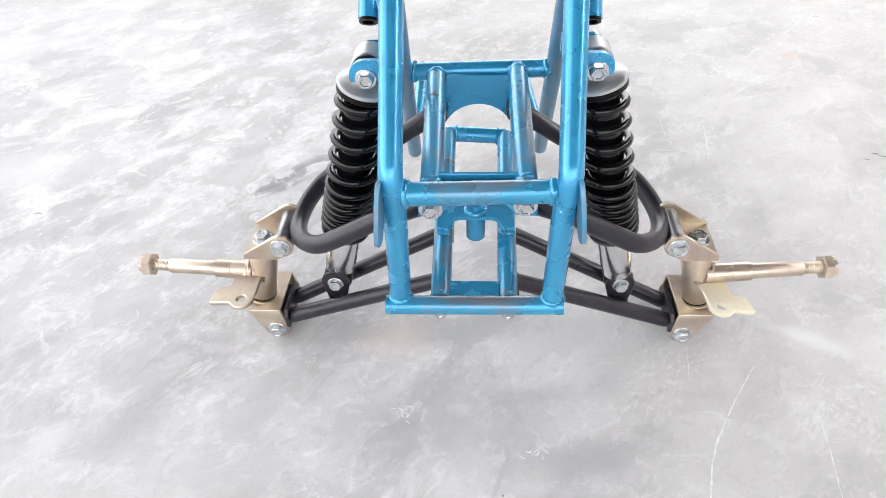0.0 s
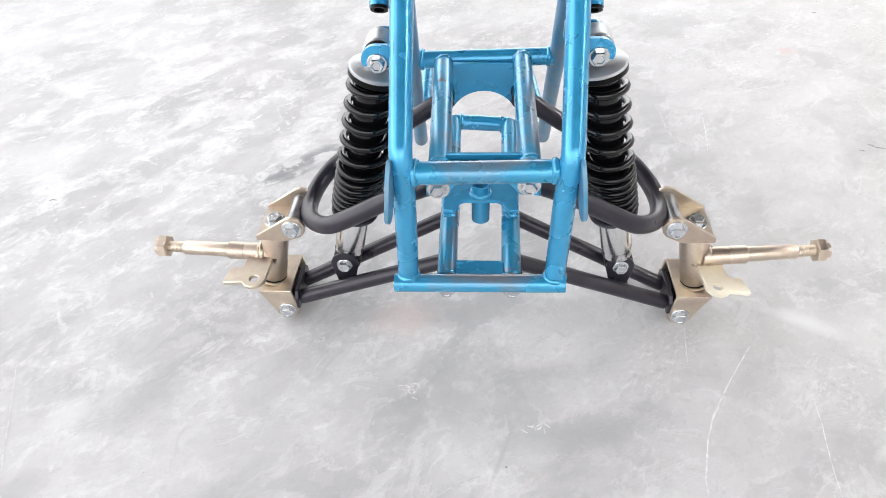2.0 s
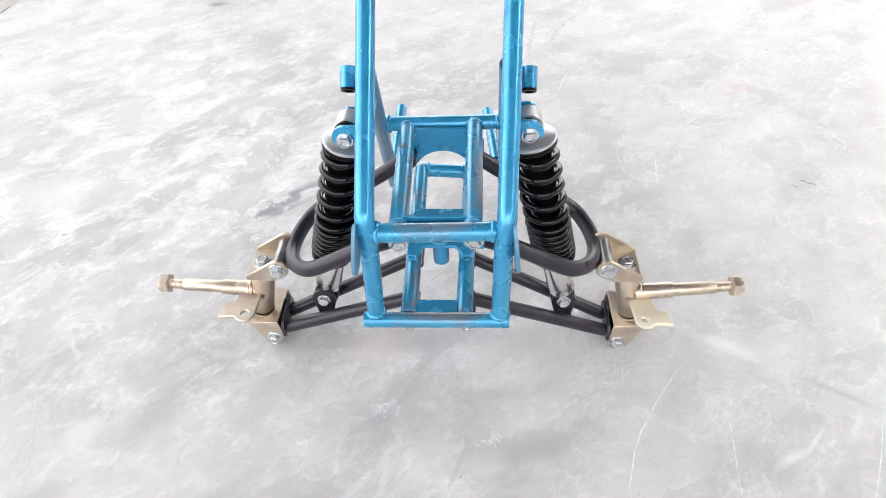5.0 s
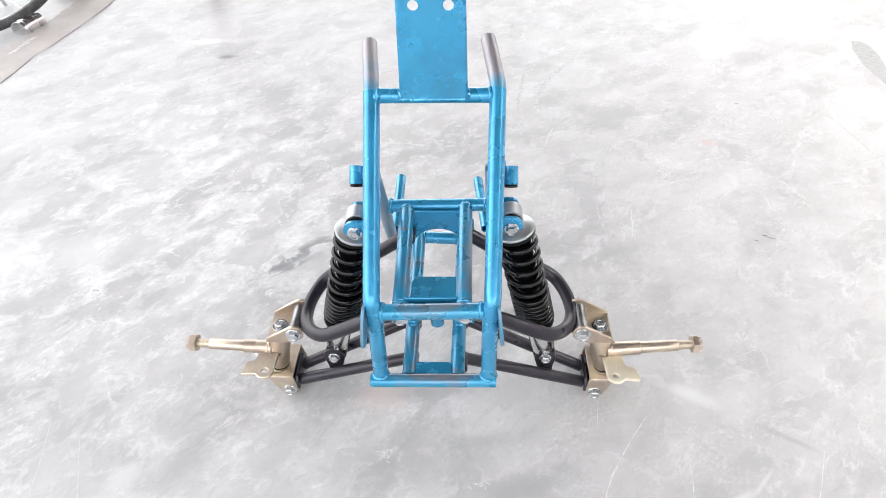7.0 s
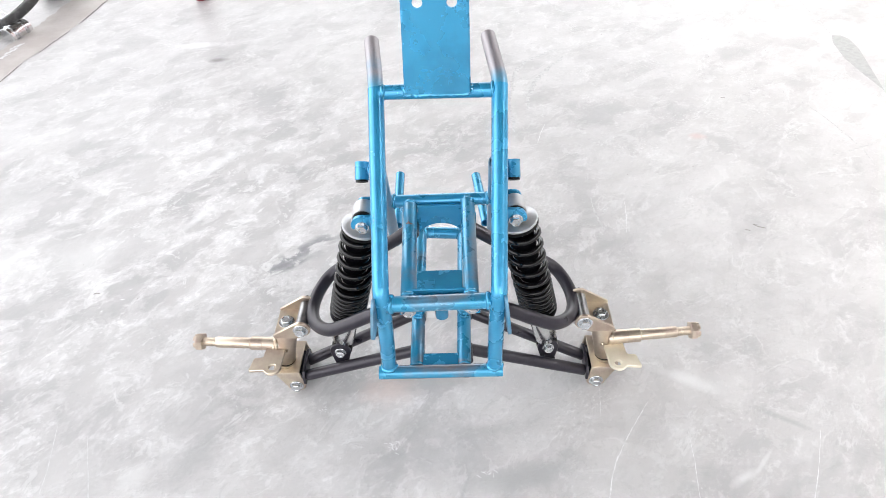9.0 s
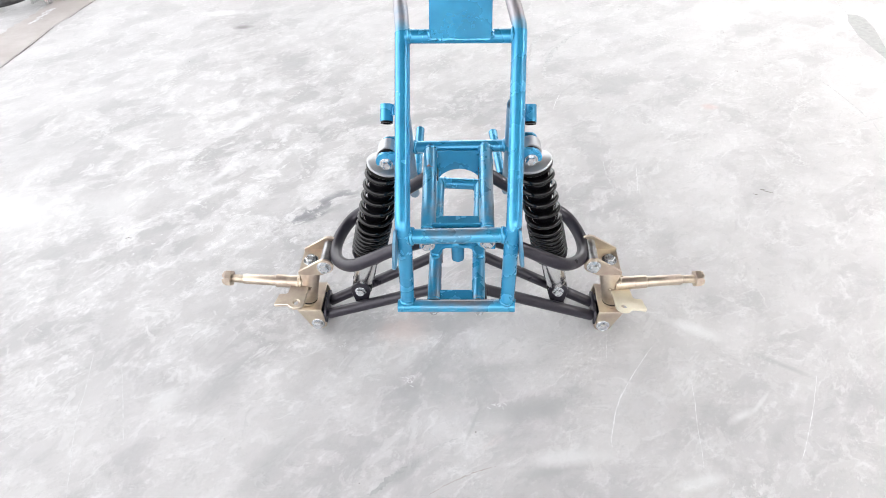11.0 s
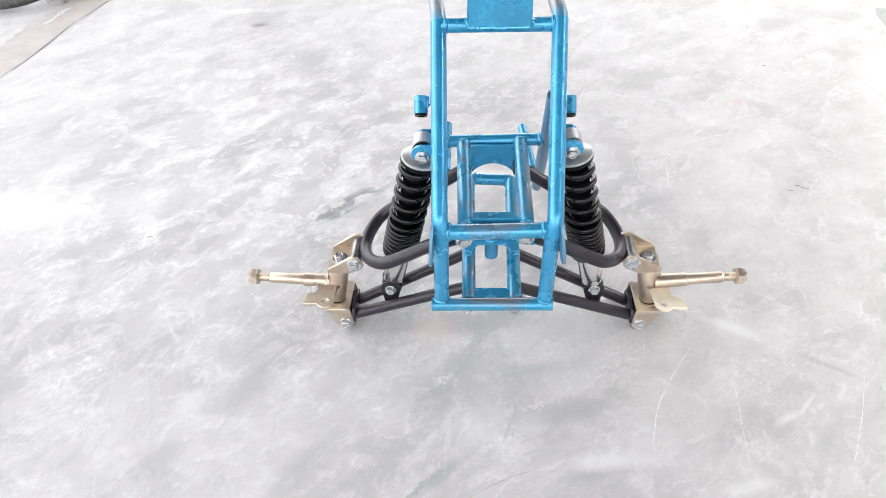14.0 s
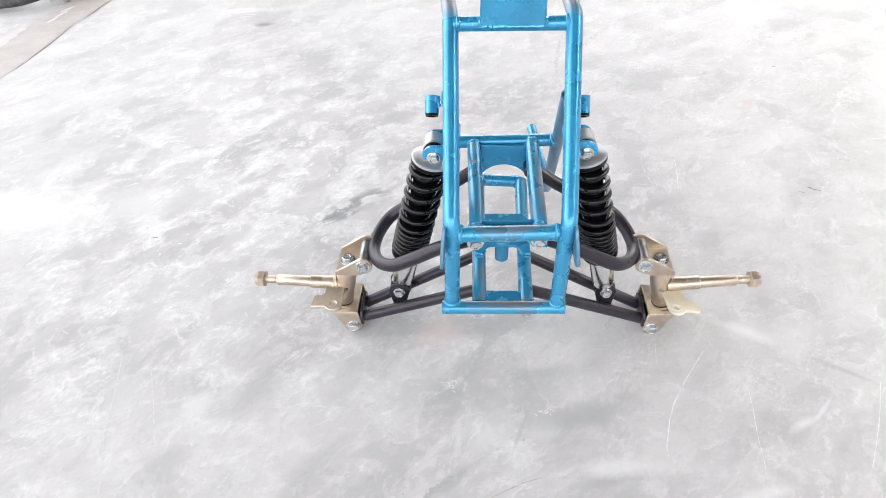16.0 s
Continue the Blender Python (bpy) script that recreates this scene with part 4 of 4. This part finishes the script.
    # stub axle
    e0, e1 = (Vector((-0.2883, 0.0315, 0.1045)), Vector((-0.4510, 0.0395, 0.1075))) if s < 0 else (Vector((0.2885, 0.0295, 0.1067)), Vector((0.4450, 0.0365, 0.1145)))
    part("stub_axle", lathe(e0, e1, [(0, 0.0125), (0.022, 0.0125), (0.034, 0.0118), (0.0345, 0.0122), (0.056, 0.0122), (0.057, 0.0105), (0.0575, 0.0098), (0.1185, 0.0099), (0.1205, 0.0090), (0.1210, 0.0074), (0.1570, 0.0074), (0.1585, 0.0066)], 28), GOLD, pin)
    part("axle_thread", sweep([e0 + (e1 - e0).normalized() * (0.1215 + 0.021 * k / 126) + 0.0073 * (math.cos(k * math.pi / 6) * Vector((0, 1, 0)) + math.sin(k * math.pi / 6) * Vector((0, 0, 1))) for k in range(127)], 0.0007, 6), GOLD, pin)
    # castle nut
    n0 = e0 + (e1 - e0).normalized() * 0.1432
    way = (e1 - e0).normalized()
    bm = castle(n0, way)
    part("castle_nut", bm, GOLD, pin, "castellated axle nut", 25)
    for k, (out_by, r, thick) in enumerate(((0.0150, 0.0128, 0.0034), (0.0195, 0.0118, 0.0028))):
        bead(k0.lerp(k1, 0.50) + Vector((s * out_by, -0.004, 0)), (s, 0, 0.1), r, pin, thick, seed=51 + s + 7 * k).data.materials[0] = DULL_GOLD
    seam(k0.lerp(k1, 0.46) + Vector((-s * 0.006, -0.0185, 0)), k0.lerp(k1, 0.46) + Vector((s * 0.018, -0.010, 0.003)), pin, 0.0030, 61 + s, 10).data.materials[0] = DULL_GOLD
    return pin


for side_sign in (-1, 1):
    shock(side_sign)
    upper_arm(side_sign)
    lower_arm(side_sign)
    knuckle(side_sign)


# ---- marks on the floor ----
for n, (line, width) in enumerate([
    ([(0.363, -0.033), (0.315, -0.100), (0.281, -0.157), (0.260, -0.218), (0.256, -0.247)], 0.0024),
    ([(0.419, -0.084), (0.414, -0.146), (0.406, -0.199), (0.402, -0.240), (0.397, -0.276)], 0.0014),
    ([(0.642, -0.096), (0.607, -0.170), (0.570, -0.237), (0.558, -0.257)], 0.0016),
    ([(0.283, -0.001), (0.278, -0.035), (0.274, -0.065)], 0.0012),
    ([(0.286, 0.91), (0.268, 0.86), (0.255, 0.81)], 0.0025),
]):
    streak(line, width, CHALK, 60 + n)
for n, (line, width) in enumerate([
    ([(1.044, 1.006), (1.078, 0.910), (1.099, 0.801), (1.108, 0.734), (1.103, 0.654)], 0.006),
    ([(1.008, 0.712), (1.081, 0.736), (1.159, 0.768)], 0.006),
    ([(0.197, 0.870), (0.192, 1.037), (0.209, 1.130), (0.219, 1.208), (0.262, 1.300), (0.322, 1.351), (0.383, 1.393)], 0.017),
    ([(0.244, 0.995), (0.253, 1.061), (0.282, 1.163), (0.329, 1.242), (0.407, 1.345)], 0.020),
    # a joint line that runs on from the grey crescent
    ([(1.324, 1.089), (1.316, 1.044), (1.311, 0.982), (1.302, 0.909)], 0.007),
]):
    streak(line, width, SMUDGE, 80 + n, "rubber_mark")
for n, (line, width) in enumerate([
    ([(0.881, 1.440), (0.962, 1.400), (1.037, 1.369)], 0.005),
    ([(0.694, 1.208), (0.735, 1.187), (0.776, 1.163)], 0.005),
    ([(0.406, 1.794), (0.412, 1.752), (0.436, 1.712)], 0.006),
    ([(0.636, 1.528), (0.686, 1.505), (0.743, 1.487)], 0.005),
    ([(0.468, 1.410), (0.539, 1.406)], 0.010),
    ([(0.359, 0.565), (0.361, 0.502), (0.371, 0.434)], 0.005),
    ([(0.388, 0.370), (0.403, 0.348), (0.417, 0.328)], 0.004),
    # a joint line that runs up from the grey crescent
    ([(1.356, 1.870), (1.344, 1.715), (1.336, 1.568), (1.332, 1.422)], 0.007),
    ([(0.408, 1.930), (0.394, 1.826), (0.434, 1.725), (0.477, 1.690)], 0.010),
]):
    streak(line, width, SMUDGE, 100 + n, "rubber_mark")
for n, line in enumerate([
    [(0.721, 0.441), (0.729, 0.435), (0.744, 0.431)],
    [(0.716, 0.444), (0.722, 0.443), (0.728, 0.442)],
    [(0.694, 0.428), (0.699, 0.425), (0.705, 0.424)],
    [(0.826, 1.029), (0.834, 1.031), (0.837, 1.026)],
    [(-0.774, 0.266), (-0.769, 0.269), (-0.760, 0.268)],
]):
    streak(line, 0.0035, CRACK, 140 + n, "dark_scuff")
for n, (line, width, mat) in enumerate([
    ([(-0.639, -0.083), (-0.598, -0.177), (-0.568, -0.248)], 0.0020, RIDGE),
    ([(-0.704, -0.057), (-0.681, -0.150), (-0.669, -0.211), (-0.619, -0.352)], 0.0020, RIDGE),
    ([(-0.138, -0.333), (-0.111, -0.309), (-0.094, -0.295), (-0.080, -0.283)], 0.0110, DARK_CONCRETE),
    ([(-0.042, -0.329), (-0.009, -0.309), (0.025, -0.293), (0.065, -0.279)], 0.0026, CRUMB),
    ([(-0.054, -0.259), (-0.024, -0.241), (0.001, -0.230)], 0.0030, SMUDGE),
    ([(-0.876, -0.118), (-0.860, -0.108), (-0.845, -0.102)], 0.006, SMUDGE),
]):
    streak(line, width, mat, 160 + n, "trowel_mark")
streak([(0.440, 0.544), (0.432, 0.485), (0.421, 0.425)], 0.0022, CHALK, 150)
CRACK_LINE = [(-1.585, 0.70), (-1.562, 0.95), (-1.548, 1.08), (-1.530, 1.215), (-1.522, 1.32), (-1.515, 1.42), (-1.496, 1.49), (-1.481, 1.588), (-1.462, 1.688), (-1.454, 1.75), (-1.446, 1.86), (-1.43, 2.10), (-1.41, 2.40)]
streak(CRACK_LINE, 0.0022, SMUDGE, 99, "crack")
for n, (lo, hi, width) in enumerate(((2, 5, 0.008), (6, 8, 0.007), (9, 11, 0.008))):
    streak([(x + 0.002, y) for x, y in CRACK_LINE[lo:hi + 1]], width, CRACK, 95 + n, "crack", 0.0009)


def screed_strip(edge, width):
    """A strip of beige screed laid along the crack, with ragged sides."""
    rnd = random.Random(17)
    line = spline([(x, y, 0.0) for x, y in edge], 14)
    bm = bmesh.new()
    rows = []
    for k, p in enumerate(line):
        wob = 0.004 * math.sin(k * 0.9) + rnd.uniform(-0.003, 0.003)
        a, b = p.x - 0.003 + rnd.uniform(-0.003, 0.001), p.x - width + wob
        rows.append([bm.verts.new((x, p.y, z)) for x, z in ((a, 0.0), (a - 0.004, 0.0009), (b + 0.004, 0.0009), (b, 0.0))])
    for p, q in zip(rows, rows[1:]):
        for i in range(3):
            bm.faces.new((p[i], p[i + 1], q[i + 1], q[i]))
    return link("screed_strip", bm, STRIP, floor, "smooth beige screed strip", False)


screed_strip(CRACK_LINE, 0.165)
for n, (x, y) in enumerate(((-1.610, 1.470), (-1.605, 1.520), (-1.602, 1.560))):
    streak([(x - 0.012, y - 0.030), (x, y), (x + 0.012, y + 0.026)], 0.018, CHALK, 130 + n, "chalk_fleck", 0.0022)
rnd = random.Random(7)
for cx, cy in ((-0.222, -0.041), (-0.090, -0.112), (0.069, -0.167), (-0.091, -0.112)):
    for k in range(9):
        x, y, g = cx + rnd.gauss(0, 0.007), cy + rnd.gauss(0, 0.006), rnd.uniform(0, 3.14)
        d = rnd.uniform(0.002, 0.005)
        streak([(x - d * math.cos(g), y - d * math.sin(g)), (x, y + rnd.uniform(-0.001, 0.001)), (x + d * math.cos(g), y + d * math.sin(g))], 0.0016, CHALK, 200 + k, "chalk_fleck")
for k in range(18):
    x, y, g = rnd.uniform(-0.80, -0.30), rnd.uniform(0.12, 0.75), radians(rnd.gauss(42, 22))
    d = rnd.uniform(0.002, 0.006)
    bend = rnd.uniform(-0.001, 0.001)
    streak([(x - d * math.cos(g), y - d * math.sin(g)), (x + bend, y - bend), (x + d * math.cos(g), y + d * math.sin(g))], rnd.uniform(0.0018, 0.0045), CHALK, 240 + k, "chalk_fleck")
grit = bmesh.new()
for k in range(70):
    r = bmesh.ops.create_icosphere(grit, subdivisions=1, radius=rnd.uniform(0.0006, 0.0015))
    bmesh.ops.transform(grit, matrix=Matrix.Translation((rnd.uniform(-1.3, 1.3), rnd.uniform(-0.35, 1.7), 0.0006)) @ Matrix.Diagonal((1, rnd.uniform(0.6, 1.4), 0.5, 1)), verts=r["verts"])
tagged(link("grit", grit, CRACK, None), "dark grit specks scattered on the concrete floor", "grit", kind="stuff")
# a flat grey crescent laid over the far right of the floor
leaf = bmesh.new()
leaf.faces.new([leaf.verts.new((x, y, 0.0008)) for x, y in [(1.330, 1.428), (1.358, 1.423), (1.374, 1.396), (1.370, 1.310), (1.343, 1.174), (1.316, 1.042), (1.304, 1.137), (1.295, 1.261), (1.309, 1.372)]])
link("grey_crescent", leaf, DARK_CONCRETE, floor, "", False)


# ---- things at the edge of the floor ----
def spoked_wheel(touch, radius, yaw, tilt):
    """A thin-tyred wheel that lies on the floor, propped on its rim and the end of its axle."""
    root = tagged(new("spoked_wheel"), "dark-tyred wheel with thin spokes lying tilted on the concrete floor", "wheel")
    root.location = (touch[0], touch[1], 0)
    ez = Vector((math.sin(yaw) * math.cos(tilt), -math.cos(yaw) * math.cos(tilt), math.sin(tilt)))
    ex = Vector((0, 0, 1)).cross(ez).normalized()
    ey = ez.cross(ex)
    c = Vector((touch[0], touch[1], 0.014)) + ey * radius
    tube = 0.017

    def circle(r, lift=0.0, n=96):
        return [c + ez * lift + r * (math.cos(2 * math.pi * k / n) * ex + math.sin(2 * math.pi * k / n) * ey) for k in range(n + 1)]

    part("tyre", sweep(circle(radius - tube), tube, 14), TYRE, root)
    part("rim", sweep(circle(radius - 2.1 * tube), 0.009, 10), ALLOY, root)
    part("rim_edge", sweep(circle(radius - 1.75 * tube, 0.010), 0.004, 8), STEEL, root)
    down = c.z / ez.z - 0.002
    part("hub", lathe(c - ez * 0.04, c, [(0, 0.01), (0.0, 0.03), (0.012, 0.022), (0.068, 0.022), (0.08, 0.03), (0.08, 0.01)], 24), ALLOY, root)
    part("axle", lathe(c - ez * down, c, [(0, 0.004), (0.0, 0.007), (down + 0.05, 0.007), (down + 0.05, 0.004)], 16), STEEL, root)
    for k in range(18):
        a = 2 * math.pi * k / 18
        b = a + (0.35 if k % 2 else -0.35)
        p = c + 0.027 * (math.cos(b) * ex + math.sin(b) * ey) + ez * (0.03 if k % 2 else -0.03)
        q = c + (radius - 2.4 * tube) * (math.cos(a) * ex + math.sin(a) * ey)
        part("spoke", sweep([p, q], 0.0022, 6), STEEL, root)
    return root


spoked_wheel((-1.878, 1.562), 0.312, 0.03, 1.20)

clamp = tagged(new("trough_bracket"), "bright bent sheet-metal bracket lying on the dirty floor", "bracket")
clamp.location = (-1.66, 1.67, 0)


def trough(a, b, r, t, lo=-15, hi=195, n=18):
    """A bent sheet: a half shell between two ends, open below."""
    bm = bmesh.new()
    a, b = Vector(a), Vector(b)
    way = (b - a).normalized()
    up = Vector((0, 0, 1))
    side = way.cross(up).normalized()
    rows = []
    for k in range(n + 1):
        g = radians(lo + (hi - lo) * k / n)
        d = math.cos(g) * side + math.sin(g) * up
        rows.append([bm.verts.new(p + d * q) for p in (a, b) for q in (r, r - t)])
    for p, q in zip(rows, rows[1:]):
        for i, j in ((0, 2), (3, 1), (1, 0), (2, 3)):
            bm.faces.new((p[i], p[j], q[j], q[i]))
    for p in (rows[0], rows[-1]):
        bm.faces.new((p[0], p[1], p[3], p[2]))
    return bm


part("shell", trough((-1.668, 1.615, 0.012), (-1.646, 1.715, 0.012), 0.035, 0.004), CHROME, clamp)
part("strap", trough((-1.664, 1.632, 0.012), (-1.661, 1.644, 0.012), 0.0385, 0.004), STEEL, clamp)
part("strap", trough((-1.653, 1.685, 0.012), (-1.650, 1.697, 0.012), 0.0385, 0.004), STEEL, clamp)

lump = tagged(new("motor_casing"), "dull brown cast motor casing resting on the floor", "casing")
lump.location = (-1.63, 2.01, 0)
part("body", lathe((-1.72, 2.03, 0.055), (-1.58, 2.04, 0.05), [(0, 0.02), (0.0, 0.045), (0.01, 0.052), (0.05, 0.055), (0.055, 0.046), (0.09, 0.046), (0.10, 0.035), (0.14, 0.03), (0.145, 0.015)], 24), EARTH, lump)
part("flange", lathe((-1.68, 2.03, 0.055), (-1.58, 2.038, 0.05), [(0, 0.02), (0, 0.0548), (0.008, 0.0548), (0.008, 0.02)], 24), ALLOY, lump)

stand = tagged(new("stand_leg"), "dark red painted round steel leg standing on concrete", "stand")
stand.location = (-1.02, 1.970, 0)
part("leg", lathe((-1.02, 1.970, 0.0), (-1.04, 2.030, 0.9), [(0, 0.02), (0, 0.027), (0.004, 0.029), (0.03, 0.029), (0.035, 0.027), (0.9, 0.027)], 24), RED, stand)
hook = tagged(new("wire_hook"), "bright steel wire hook standing on the concrete floor", "hook")
hook.location = (-1.38, 2.05, 0)
part("wire", sweep(spline([(-1.358, 2.075, 0.150), (-1.360, 2.070, 0.090), (-1.362, 2.062, 0.045), (-1.372, 2.050, 0.014), (-1.388, 2.043, 0.006), (-1.402, 2.048, 0.014), (-1.404, 2.055, 0.034)], 8), 0.0052, 12), BUSH, hook)
